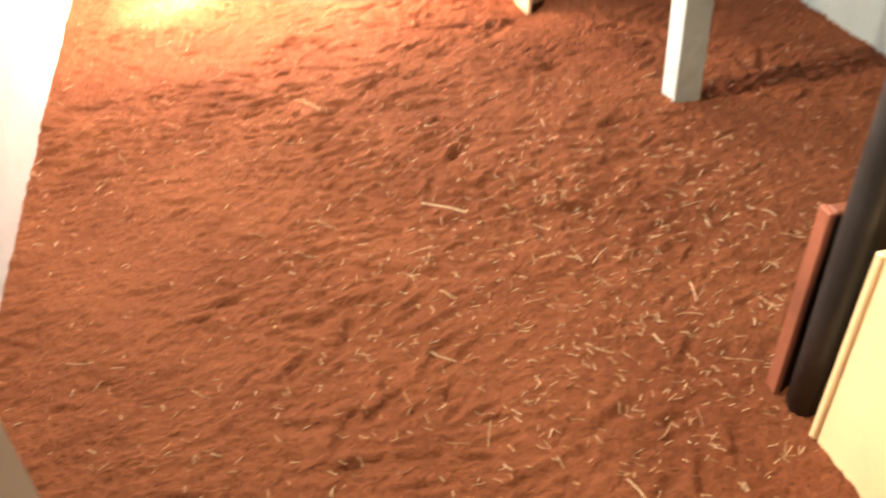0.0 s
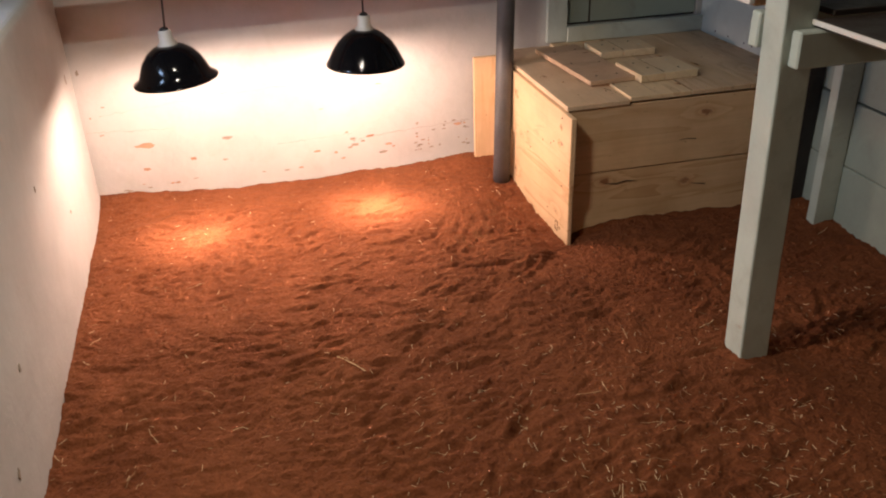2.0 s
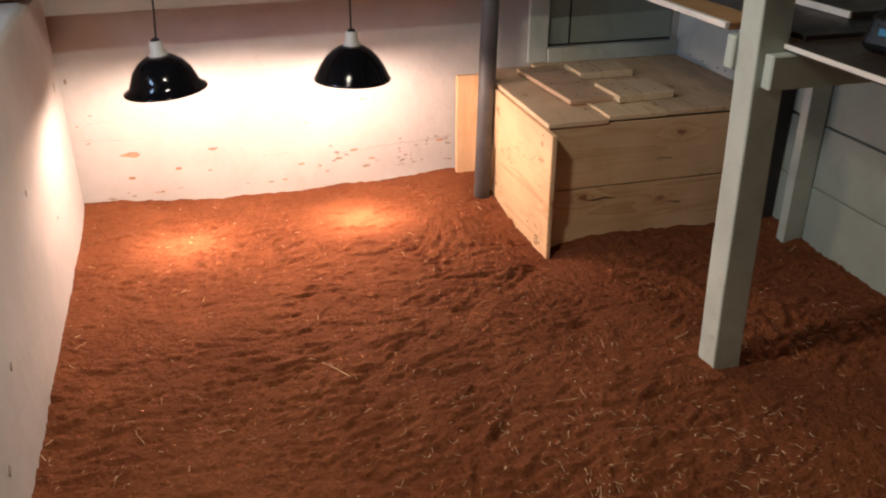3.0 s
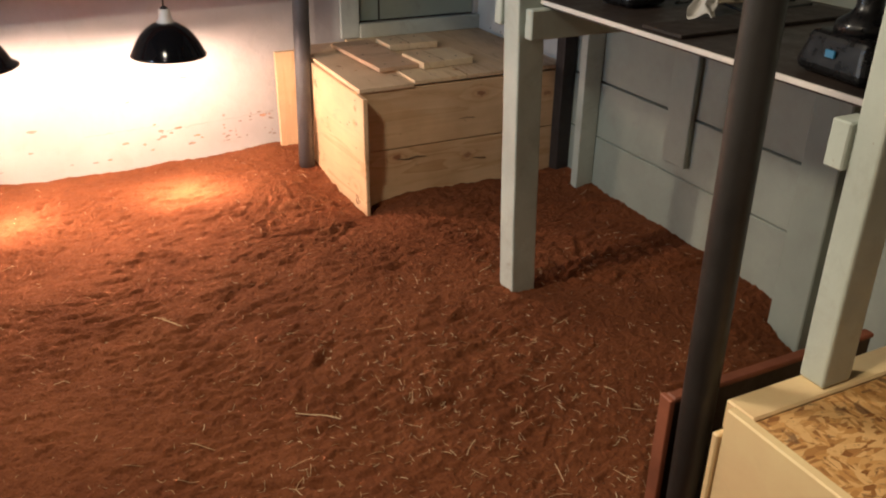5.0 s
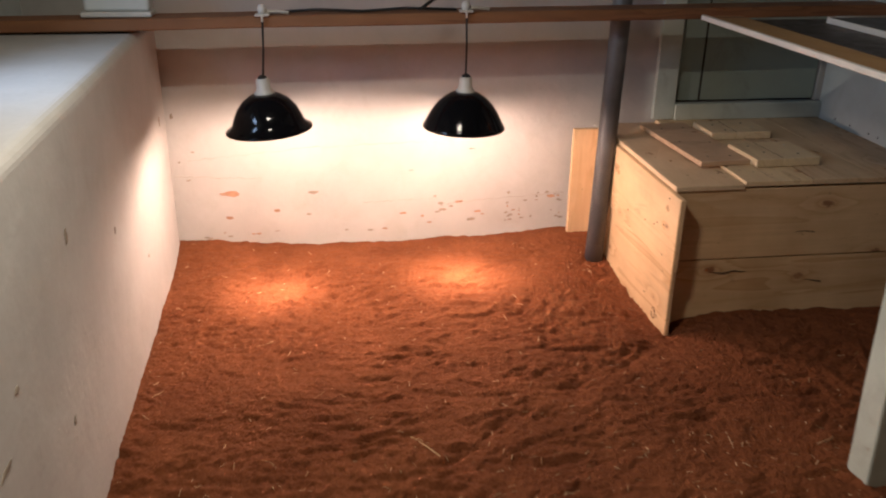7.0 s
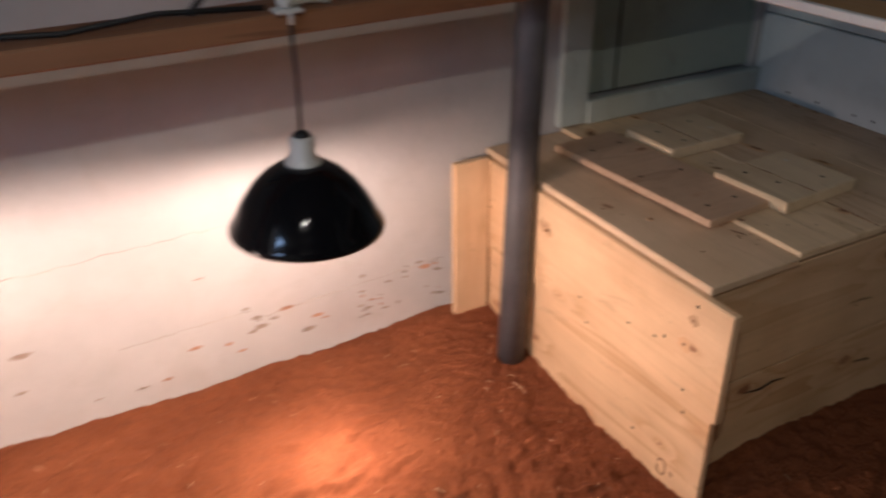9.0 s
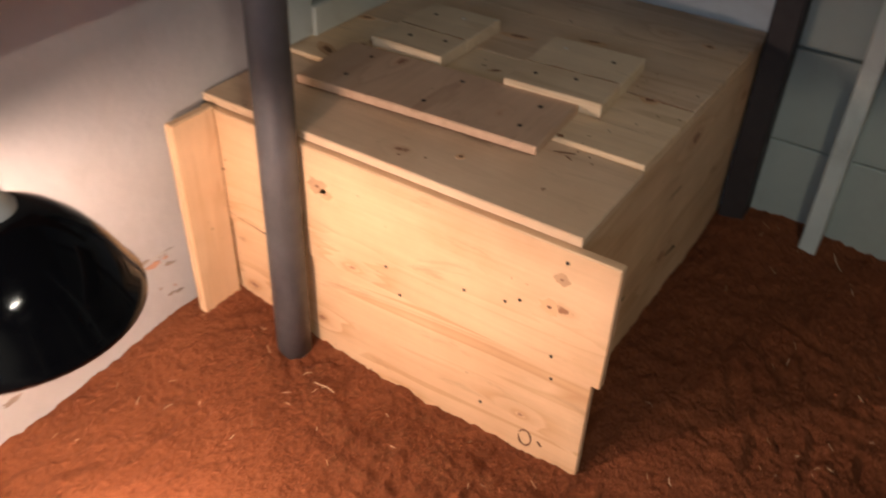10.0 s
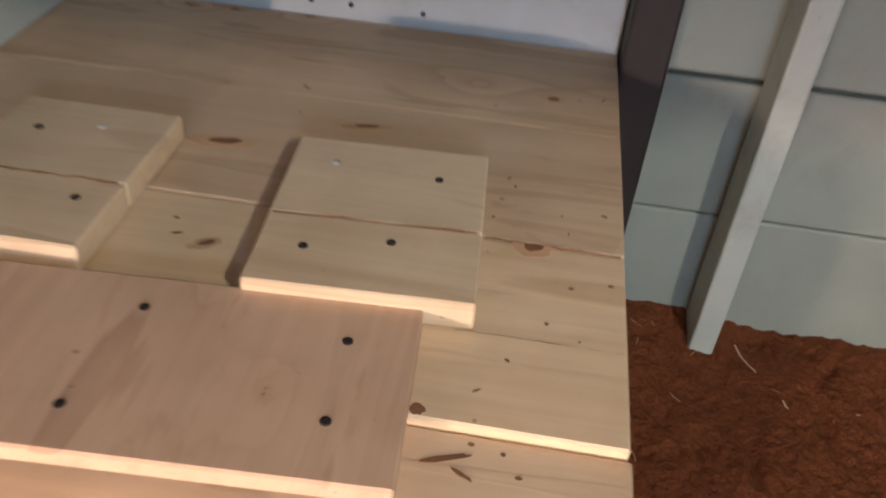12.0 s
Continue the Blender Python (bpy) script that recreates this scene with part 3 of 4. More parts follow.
part("edge_strip", box(0.932, 0.945, 1.108, 1.140, -0.08, 0.414, 0.002), M_BROWN, low_board)
part("top_strip", box(0.946, 1.50, 1.112, 1.138, 0.401, 0.413, 0.003), M_BROWN, low_board)

# ---- low bench with strand-board top ----
bench = thing("low_bench", (1.35, 0.7, 0), "low bench of cream wood with a worn strand-board top", "bench")
part("side_panel", worn(box(0.944, 0.966, 0.345, 0.986, -0.10, 0.478, 0.003), 0.001), M_PALEWOOD, bench)
part("corner_strip", worn(box(0.938, 0.966, 0.988, 1.003, -0.10, 0.418, 0.003), 0.001), M_PALEWOOD, bench)
part("back_panel", box(0.968, 1.90, 0.975, 0.998, -0.10, 0.405, 0.003), M_PALEWOOD, bench)
part("back_rail", worn(box(0.968, 1.90, 0.945, 1.012, 0.410, 0.475, 0.004), 0.001), M_PALEWOOD, bench)
part("top", box(0.968, 1.90, 0.345, 0.943, 0.448, 0.470, 0.002), M_OSB, bench, "strand board with dark worn flakes")

# ---- shelves on the east side ----
shelf = thing("shelf", (1.65, 1.65, 0.94), "dark brown shelf board with a white front edge", "shelf")
part("board", box(1.303, 2.024, 1.052, 2.2165, 0.938, 0.955, 0.001), M_SHELFTOP, shelf)
part("edge_band", box(1.296, 1.302, 1.052, 2.2165, 0.944, 0.956, 0.001), M_EDGE, shelf, "white edge band")
arm = thing("shelf_bearer", (1.6, 2.2, 0.86), "pale green bearer nailed across the wooden post", "bearer")
part("bearer", worn(box(1.246, 2.045, 2.180, 2.216, 0.850, 0.936, 0.004), 0.0015), M_GREEN, arm)
arm2 = thing("shelf_bearer", (1.6, 2.32, 0.88), "pale green bearer nailed behind the wooden post", "bearer")
part("bearer", worn(box(1.216, 2.045, 2.304, 2.340, 0.875, 0.961, 0.004), 0.0015), M_GREEN, arm2)
far_shelf = thing("shelf", (1.6, 2.9, 0.97), "bare wooden shelf with a pale rim above the box", "shelf")
part("board", worn(box(1.223, 1.345, 2.342, 3.40, 0.967, 0.984, 0.002), 0.001), M_SHELFWOOD, far_shelf, "bare wooden front board")
part("back_board", box(1.352, 2.040, 2.2175, 3.40, 0.958, 0.972, 0.002), M_SHELFTOP, far_shelf, "dark back board")
part("rim", worn(box(1.206, 1.222, 2.342, 3.40, 0.972, 0.988, 0.002), 0.001), M_EDGE, far_shelf)
slat = thing("loose_board", (1.64, 2.8, 0.973), "dark thin board with a pale rim lying on the shelf", "board")
part("board", box(1.60, 1.95, 2.36, 3.30, 0.9725, 0.990, 0.002), M_SHELFTOP, slat)
part("rim", box(1.592, 1.599, 2.36, 3.30, 0.9735, 0.992, 0.001), M_EDGE, slat)


# ---- wooden box ----
def boards_box():
    t = thing("wooden_box", (1.55, 3.5, 0), "large box of new pine boards with a boarded lid", "box")
    def board(name, dims, mat, label="", bevel=0.0025, uneven=0.0012, parent=None):
        return part(name, worn(box(*dims, bevel, 1), uneven, 5.0, 3), mat, parent or t, label)
    def askew(ob, centre, angle):
        c = Vector((*centre, 0)) - base_of(ob.parent)
        ob.data.transform(Matrix.Translation(c) @ Matrix.Rotation(radians(angle), 4, "Z") @ Matrix.Translation(-c))
    # side towards the lamps, boards overrun the front
    board("side_board", (1.067, 1.087, 3.069, 3.955, 0.2075, 0.460), M_PINE_Y)
    board("side_board", (1.076, 1.092, 3.085, 3.955, -0.10, 0.2035), M_PINE_Y)
    # front
    board("front_board", (1.090, 2.035, 3.150, 3.170, 0.214, 0.462), M_PINE_X)
    board("front_board", (1.090, 2.035, 3.153, 3.172, -0.10, 0.210), M_PINE_X)
    board("corner_cleat", (1.094, 1.130, 3.174, 3.212, -0.10, 0.455), M_PINE_Z)
    # lid boards
    lid = board("lid", (1.080, 1.318, 3.143, 3.958, 0.462, 0.480), M_PINE_LID, "lid of wide pine boards", 0.002)
    for a, b, z, mat in ((1.3195, 1.558, 0.489, M_PINE_YELLOW), (1.560, 1.795, 0.490, M_PINE_LID), (1.797, 2.038, 0.489, M_PINE_LID)):
        board("lid_board", (a, b, 3.146, 3.958, z - 0.018, z), mat, "", 0.002, 0.001, lid)
    # flap and its cleats, screwed on a little askew
    flap = board("flap", (1.220, 1.408, 3.318, 3.832, 0.4905, 0.508), M_PINE_FLAP, "square pine flap screwed on the lid", 0.002, 0.0008)
    askew(flap, (1.32, 3.575), 3.5)
    for y0, y1, turn in ((3.287, 3.489, 3.4), (3.632, 3.806, 0.4)):
        for x0, x1 in ((1.416, 1.5165), (1.5178, 1.656)):
            cleat = board("cleat", (x0, x1, y0, y1, 0.4915, 0.5205), M_PINE_PALE, "pale pine cleat", 0.002, 0.0006)
            askew(cleat, (1.536, (y0 + y1) / 2), turn)
    holes = [(1.369, 3.377), (1.285, 3.373), (1.371, 3.549), (1.261, 3.564), (1.355, 3.757), (1.262, 3.748)]
    pegs = [(1.602, 3.339), (1.466, 3.442), (1.489, 3.366), (1.595, 3.763), (1.468, 3.743), (1.486, 3.666)]
    for x, y, z in [(x, y, 0.5085) for x, y in holes] + [(x, y, 0.521) for x, y in pegs]:
        part("screw", lathe([(0, -0.003), (0.0045, -0.003), (0.0045, 0.0004), (0.002, 0.0004), (0, -0.0006)], (x, y, z), 10), M_HOLE, t)
    for x, y in ((1.608, 3.448), (1.613, 3.702)):
        part("filled_hole", lathe([(0, -0.003), (0.005, -0.003), (0.005, 0.0003), (0.002, 0.0009), (0, 0.0010)], (x, y, 0.5205), 10), M_CERAMIC, t, "screw hole filled white")
    # dark knots, resin streaks and dirt in the joints of lid, flap and cleats
    rng = random.Random(31)

    def blemish(name, x, y, z, a, b, angle, mat):
        bm = bmesh.new()
        ring = []
        for i in range(16):
            q = 2 * math.pi * i / 16
            r = 0.78 + 0.3 * rng.random()
            u, v = a * r * math.cos(q), b * r * math.sin(q)
            ring.append(bm.verts.new((x + u * math.cos(angle) - v * math.sin(angle), y + u * math.sin(angle) + v * math.cos(angle), z + 0.0006)))
        f = bm.faces.new(ring)
        out = bmesh.ops.extrude_face_region(bm, geom=[f])
        bmesh.ops.translate(bm, verts=[v for v in out["geom"] if isinstance(v, bmesh.types.BMVert)], vec=(0, 0, -0.002))
        bmesh.ops.recalc_face_normals(bm, faces=bm.faces)
        part(name, bm, mat, t)
    # (x, y, height of the board, half width, half length, turn)
    for x, y, z, a, b, angle in ((1.554, 3.237, 0.4892, 0.012, 0.017, 0.2), (1.486, 3.543, 0.4892, 0.006, 0.014, 0.6), (1.664, 3.590, 0.4902, 0.010, 0.034, 0.15), (1.872, 3.231, 0.4892, 0.009, 0.014, 0.1), (1.172, 3.424, 0.4802, 0.006, 0.007, 0), (1.739, 3.444, 0.4902, 0.005, 0.026, 0.2), (1.360, 3.880, 0.4892, 0.012, 0.036, -0.5), (1.455, 3.818, 0.4892, 0.010, 0.015, 0.4), (2.020, 3.706, 0.4892, 0.005, 0.014, 0.1), (1.229, 3.838, 0.4802, 0.010, 0.010, 0.4), (1.549, 3.922, 0.4892, 0.008, 0.018, 0.2)):
        blemish("knot", x, y, z - 0.0002, a * 1.4, b * 1.3, angle, M_STAIN_PALE)
        blemish("knot", x + 0.001, y - 0.001, z + 0.0003, a * 0.6, b * 0.6, angle, M_STAIN)
    for x, y, z, a, b, angle in ((1.500, 3.197, 0.4892, 0.002, 0.003, 0), (1.447, 3.217, 0.4892, 0.002, 0.002, 0), (1.309, 3.266, 0.4802, 0.002, 0.003, 0), (1.304, 3.241, 0.4802, 0.002, 0.002, 0), (1.292, 3.284, 0.4802, 0.003, 0.020, 0.35), (1.285, 3.228, 0.4802, 0.002, 0.003, 0), (1.280, 3.270, 0.4802, 0.002, 0.010, -0.5), (1.518, 3.585, 0.4892, 0.002, 0.003, 0), (1.495, 3.575, 0.4892, 0.002, 0.006, 0.3), (1.134, 3.471, 0.4802, 0.002, 0.003, 0), (1.115, 3.514, 0.4802, 0.002, 0.004, 0), (1.327, 3.312, 0.4892, 0.006, 0.007, 0.2), (1.430, 3.322, 0.4892, 0.004, 0.005, 0.2), (1.512, 3.160, 0.4892, 0.002, 0.003, 0)):
        blemish("dirt_mark", x, y, z, a, b, angle, M_STAIN)
    for k in range(14):
        x, y = rng.uniform(1.10, 2.0), rng.uniform(3.16, 3.28)
        z = 0.480 if x < 1.318 else 0.4892 + (0.001 if 1.558 < x < 1.795 else 0)
        blemish("dirt_mark", x, y, z, rng.uniform(0.0007, 0.0016), rng.uniform(0.001, 0.005), rng.gauss(0.4, 0.6), M_STAIN)
    # dark joints of the cleats and the long seam of the lid
    for (x0, y0), (x1, y1), z in (((1.5105, 3.484), (1.5230, 3.291), 0.5208), ((1.5170, 3.800), (1.5180, 3.640), 0.5208), ((1.560, 3.285), (1.559, 3.150), 0.4900), ((1.424, 3.296), (1.4245, 3.150), 0.4892)):
        pts = [(x0 + (x1 - x0) * i / 12 + rng.gauss(0, 0.0006), y0 + (y1 - y0) * i / 12, z - 0.0004) for i in range(13)]
        faint = 0.0007 if x0 < 1.45 else 0.0013
        part("joint", tube(pts, faint, 5, [rng.uniform(0.4, 1.1) for _ in pts]), M_STAIN, t)
    # knots of the side and front boards stand on edge
    for y, z, a in ((3.177, 0.337, 0.013), (3.162, 0.401, 0.009), (3.664, 0.383, 0.015), (3.645, 0.372, 0.009), (3.913, 0.329, 0.013), (3.905, 0.352, 0.008), (3.93, 0.16, 0.008)):
        for mat, r, dx in ((M_STAIN_PALE, a * 1.4, 0.0), (M_STAIN, a * 0.28, -0.0005)):
            bm = bmesh.new()
            face_x = (1.0668 if z > 0.2 else 1.0758) + dx
            f = bm.faces.new([bm.verts.new((face_x, y + r * (0.6 + 0.5 * rng.random()) * 1.3 * math.cos(i * math.pi / 7), z + r * (0.6 + 0.5 * rng.random()) * math.sin(i * math.pi / 7))) for i in range(14)])
            out = bmesh.ops.extrude_face_region(bm, geom=[f])
            bmesh.ops.translate(bm, verts=[v for v in out["geom"] if isinstance(v, bmesh.types.BMVert)], vec=(0.003, 0, 0))
            bmesh.ops.recalc_face_normals(bm, faces=bm.faces)
            part("knot", bm, mat, t)
    for pts in ([(1.245, 0.165), (1.29, 0.158), (1.33, 0.166), (1.372, 0.160)], [(1.50, 0.30), (1.56, 0.305), (1.60, 0.300)], [(1.60, 0.12), (1.66, 0.11)]):
        part("split", tube([(x, 3.1515, z) for x, z in pts], 0.0022, 6, [0.4, 1.0, 1.0, 0.3][: len(pts)]), M_HOLE, t)
    part("split", tube([(1.0690, 3.928, 0.226), (1.0690, 3.87, 0.216), (1.0690, 3.81, 0.208)], 0.0024, 6), M_HOLE, t)
    # a loose ring knot low on the lower board
    ring_pts = [(1.0754, 3.195 + 0.013 * math.cos(q), -0.002 + 0.020 * math.sin(q)) for q in (0.35 + 2 * math.pi * i / 22 for i in range(22))]
    part("ring_knot", tube(ring_pts, 0.0018, 6, [0.5 + 0.7 * abs(math.sin(i * 0.6)) for i in range(22)]), M_STAIN, t)
    part("knot", tube([(1.0754, 3.168, 0.004), (1.0754, 3.160, -0.004)], 0.002, 6), M_STAIN, t)
    for y in (3.823, 3.719, 3.595, 3.536, 3.430):
        bm = lathe([(0, 0), (0.004, 0), (0.004, 0.003), (0, 0.003)], (0, 0, 0), 8)
        bmesh.ops.rotate(bm, verts=bm.verts, cent=(0, 0, 0), matrix=Matrix.Rotation(radians(-90), 3, "Y"))
        bmesh.ops.translate(bm, verts=bm.verts, vec=(2.0415, y, 0.511))
        part("nail", bm, M_HOLE, boarding)
    for y, z in ((3.339, 0.294), (3.258, 0.309), (3.231, 0.325), (3.162, 0.235), (3.160, 0.175), (3.157, 0.436), (3.508, 0.267), (3.477, 0.214), (3.295, 0.032)):
        bm = lathe([(0, 0), (0.0035, 0), (0.0035, 0.003), (0, 0.003)], (0, 0, 0), 8)
        bmesh.ops.rotate(bm, verts=bm.verts, cent=(0, 0, 0), matrix=Matrix.Rotation(radians(-90), 3, "Y"))
        bmesh.ops.translate(bm, verts=bm.verts, vec=(1.0695 if z > 0.2 else 1.0785, y, z))
        part("nail", bm, M_HOLE, t)
    return t


boards_box()
filler = thing("filler_board", (1.01, 3.92, 0), "short upright pine board closing the gap beside the box", "board")
part("board", worn(box(0.962, 1.066, 3.914, 3.934, -0.08, 0.470, 0.003), 0.0015, 6, 3), M_PINE_Z, filler)

# ---- plank over the lamps ----
plank = thing("plank", (0.4, 3.63, 0.945), "long brown plank spanning the pen above the heat lamps", "plank")
bm = worn(box(-1.098, 2.002, 3.566, 3.692, 0.946, 0.984, 0.004), 0.002, 3.0, 6)
for v in bm.verts:
    v.co.z += 0.0135 * (v.co.x - 0.9)
part("board", bm, M_PLANK, plank)


# ---- heat lamps ----
def heat_lamp(c, tilt, brim, hook_x, label):
    t = thing("heat_lamp", c, label, "heat lamp", "heat lamps over the soil")
    if brim:
        outer = [(0.146, 0.000), (0.146, 0.005), (0.133, 0.012), (0.1215, 0.023), (0.115, 0.043), (0.100, 0.074), (0.077, 0.101), (0.052, 0.118), (0.030, 0.125)]
    else:
        outer = [(0.146, 0.000), (0.146, 0.006), (0.140, 0.014), (0.132, 0.030), (0.118, 0.056), (0.098, 0.084), (0.074, 0.107), (0.050, 0.122), (0.030, 0.129)]
    top = outer[-1][1]
    inner = [(max(r - 0.003, 0.024), z - 0.002) for r, z in outer[::-1]]
    inner[-1] = (0.143, 0.0005)

    def lean(bm):
        bmesh.ops.rotate(bm, verts=bm.verts, cent=c + Vector((0, 0, top)), matrix=Matrix.Rotation(radians(tilt), 3, "Y"))
        return bm
    bm = lathe(outer + inner, c, 56, True)
    for f in bm.faces:
        v = f.calc_center_median() - c
        f.material_index = 1 if f.normal.dot(Vector((v.x, v.y, 0.09))) < 0 and v.z > 0.002 else 0
    part("shade", lean(bm), [M_ENAMEL, M_REFLECTOR], t, "glossy black enamel dome")
    part("socket", lean(lathe([(0, top - 0.006), (0.0335, top - 0.006), (0.0335, top + 0.004), (0.0265, top + 0.008), (0.0265, top + 0.012), (0.0235, top + 0.016), (0.023, top + 0.044), (0.019, top + 0.050), (0, top + 0.050)], c, 28)), M_CERAMIC, t, "white ceramic socket cap")
    part("socket_cap", lean(lathe([(0, top + 0.049), (0.017, top + 0.049), (0.013, top + 0.056), (0.006, top + 0.060), (0, top + 0.060)], c, 20)), M_CORD, t)
    part("bulb", lean(lathe([(0, 0.058), (0.018, 0.062), (0.022, 0.085), (0.016, top - 0.008), (0, top - 0.007)], c, 20)), M_CERAMIC, t)
    drop = 0.0135 * (hook_x - 0.9)
    hook = Vector((hook_x, 3.556, 0.972 + drop))
    low = c + Vector((0, 0, top + 0.058))
    mid = low.lerp(hook, 0.5) + Vector((0.002, 0, 0))
    part("cord", tube([low, mid, hook], 0.0035, 8), M_CORD, t)
    plate = joined(box(hook.x - 0.024, hook.x + 0.024, 3.550, 3.585, 0.9850 + drop, 0.993 + drop, 0.003), lathe([(0, 0.019), (0.013, 0.019), (0.016, 0.035), (0.010, 0.048), (0, 0.050)], (hook.x, 3.572, 0.972 + drop), 16), tube([(hook.x, 3.572, 0.986 + drop), (hook.x, 3.552, 0.990 + drop), (hook.x, 3.552, 0.968 + drop)], 0.004, 8), tube([(hook.x + 0.01, 3.575, 0.998 + drop), (hook.x + 0.05, 3.60, 0.995 + drop), (hook.x + 0.085, 3.59, 0.992 + drop)], 0.006, 8))
    part("hook", plate, M_CERAMIC, t, "white hook plate")
    return t


heat_lamp(LAMP_L, -4.0, True, -0.228, "black enamel dome lamp with a brim, glowing over the soil")
heat_lamp(LAMP_R, 1.5, False, 0.447, "black enamel dome lamp glowing over the soil, nearer the box")


# ---- door ----
def pen_door():
    hx, hy, wide, tall = -0.432, 0.336, 0.72, 1.985
    t = thing("door_1", (hx, hy, 0.03), "open cream-painted panelled door with maroon panels and a black knob", "door", kind="structure")
    # the leaf lies along +y, its face towards +x
    def bar(name, y0, y1, z0, z1, x0=-0.018, x1=0.018, mat=M_CREAM, label="", bevel=0.004):
        return part(name, box(hx + x0, hx + x1, hy + y0, hy + y1, z0, z1, bevel), mat, t, label)
    bar("stile", 0.0, 0.11, 0.03, tall)
    bar("stile", wide - 0.11, wide, 0.03, tall)
    for z0, z1 in ((0.03, 0.24), (0.78, 0.99), (1.42, 1.52), (1.87, tall)):
        bar("rail", 0.1105, wide - 0.1105, z0, z1)
    for z0, z1 in ((0.24, 0.78), (0.99, 1.42), (1.52, 1.87)):
        bar("panel", 0.111, wide - 0.111, z0 + 0.0005, z1 - 0.0005, -0.006, 0.004, M_CREAM, "", 0.001)
        bar("inset", 0.165, wide - 0.165, z0 + 0.055, z1 - 0.055, 0.0045, 0.009, M_MAROON, "dark maroon grained inset", 0.002)
        for y0, y1, a, b in ((0.111, 0.135, z0 + 0.001, z1 - 0.001), (wide - 0.135, wide - 0.111, z0 + 0.001, z1 - 0.001)):
            bar("moulding", y0, y1, a, b, 0.0045, 0.014, M_CREAM, "", 0.005)
        for a, b in ((z0 + 0.001, z0 + 0.025), (z1 - 0.025, z1 - 0.001)):
            bar("moulding", 0.136, wide - 0.136, a, b, 0.0045, 0.014, M_CREAM, "", 0.005)
    prof = [(0, 0), (0.024, 0), (0.024, 0.004), (0.010, 0.008), (0.009, 0.030), (0.016, 0.036), (0.027, 0.044), (0.0285, 0.055), (0.024, 0.064), (0.012, 0.068), (0, 0.069)]
    bm = lathe(prof, (0, 0, 0), 28)
    bmesh.ops.rotate(bm, verts=bm.verts, cent=(0, 0, 0), matrix=Matrix.Rotation(radians(90), 3, "Y"))
    bmesh.ops.translate(bm, verts=bm.verts, vec=(hx + 0.018, hy + wide - 0.06, 0.90))
    part("knob", bm, M_ENAMEL, t, "glossy black round knob")
    part("keyhole", box(hx + 0.018, hx + 0.0195, hy + wide - 0.064, hy + wide - 0.056, 0.835, 0.858, 0.0005), M_HOLE, t)
    return t


pen_door().rotation_euler[2] = radians(-6)


# ---- things on the shelves ----
def humidifier(x, y, z, w, d, h, angle, label):
    t = thing("humidifier", (x, y, z), label, "humidifier", "black devices on the shelf")
    body = box(x - w / 2, x + w / 2, y - d / 2, y + d / 2, z + 0.001, z + h * 0.45, 0.022, 4)
    for v in body.verts:
        if v.co.z > z + h * 0.3:
            v.co.x, v.co.y = x + (v.co.x - x) * 0.88, y + (v.co.y - y) * 0.88
    part("body", turned(body, (x, y, z), angle), M_BLACK, t)
    tank = lathe([(0, h * 0.45), (w * 0.38, h * 0.45), (w * 0.36, h * 0.56), (w * 0.22, h * 0.64), (w * 0.17, h * 0.70), (w * 0.16, h * 0.94), (w * 0.19, h * 0.96), (w * 0.18, h), (0, h)], (x, y, z), 28)
    part("tank", tank, M_BLACK, t)
    part("knob", lathe([(0, h * 0.45), (w * 0.07, h * 0.45), (w * 0.06, h * 0.55), (0, h * 0.56)], (x + w * 0.22, y - d * 0.38, z), 14), M_BLACK, t)
    part("display", turned(box(x - w / 2 - 0.001, x - w / 2 + 0.004, y - 0.012, y + 0.012, z + h * 0.22, z + h * 0.30, 0.001), (x, y, z), angle), M_BLUE_LABEL, t, "small blue display")
    return t


humidifier(1.50, 2.06, 0.956, 0.15, 0.13, 0.20, 8, "black plastic humidifier with a small blue display on the shelf")
humidifier(1.42, 1.25, 0.956, 0.15, 0.19, 0.19, -6, "black plastic humidifier with a blue light beside the iron pipe")


def crumpled_cloth():
    bm = bmesh.new()
    bmesh.ops.create_grid(bm, x_segments=26, y_segments=18, size=0.5, matrix=Matrix.Identity(4))
    for v in bm.verts:
        x, y = v.co.x, v.co.y
        rise, side = x + 0.5, y + 0.25 * noise.noise((x * 4, y * 2, 9))
        fold = 0.010 * math.sin(y * 9 + 2.5 * rise) + 0.007 * noise.noise((x * 5, y * 5, 4))
        wide = 0.060 * (1.1 - 0.35 * rise + 0.35 * abs(rise - 0.3))
        v.co = Vector((1.515 + 0.17 * rise + 0.6 * wide * side + 0.6 * fold, 1.805 + 0.15 * rise - 0.75 * wide * side + 0.6 * fold, 0.962 + 0.075 * rise + fold))
    bmesh.ops.solidify(bm, geom=bm.faces[:], thickness=0.002)
    for f in bm.faces:
        f.smooth = True
    lowest = min(v.co.z for v in bm.verts)
    bmesh.ops.translate(bm, verts=bm.verts, vec=(0, 0, 0.9565 - lowest))
    return tagged(part("paper_towel", bm, M_CLOTH), "crumpled white paper towel leaning up from the dark shelf", "paper towel")


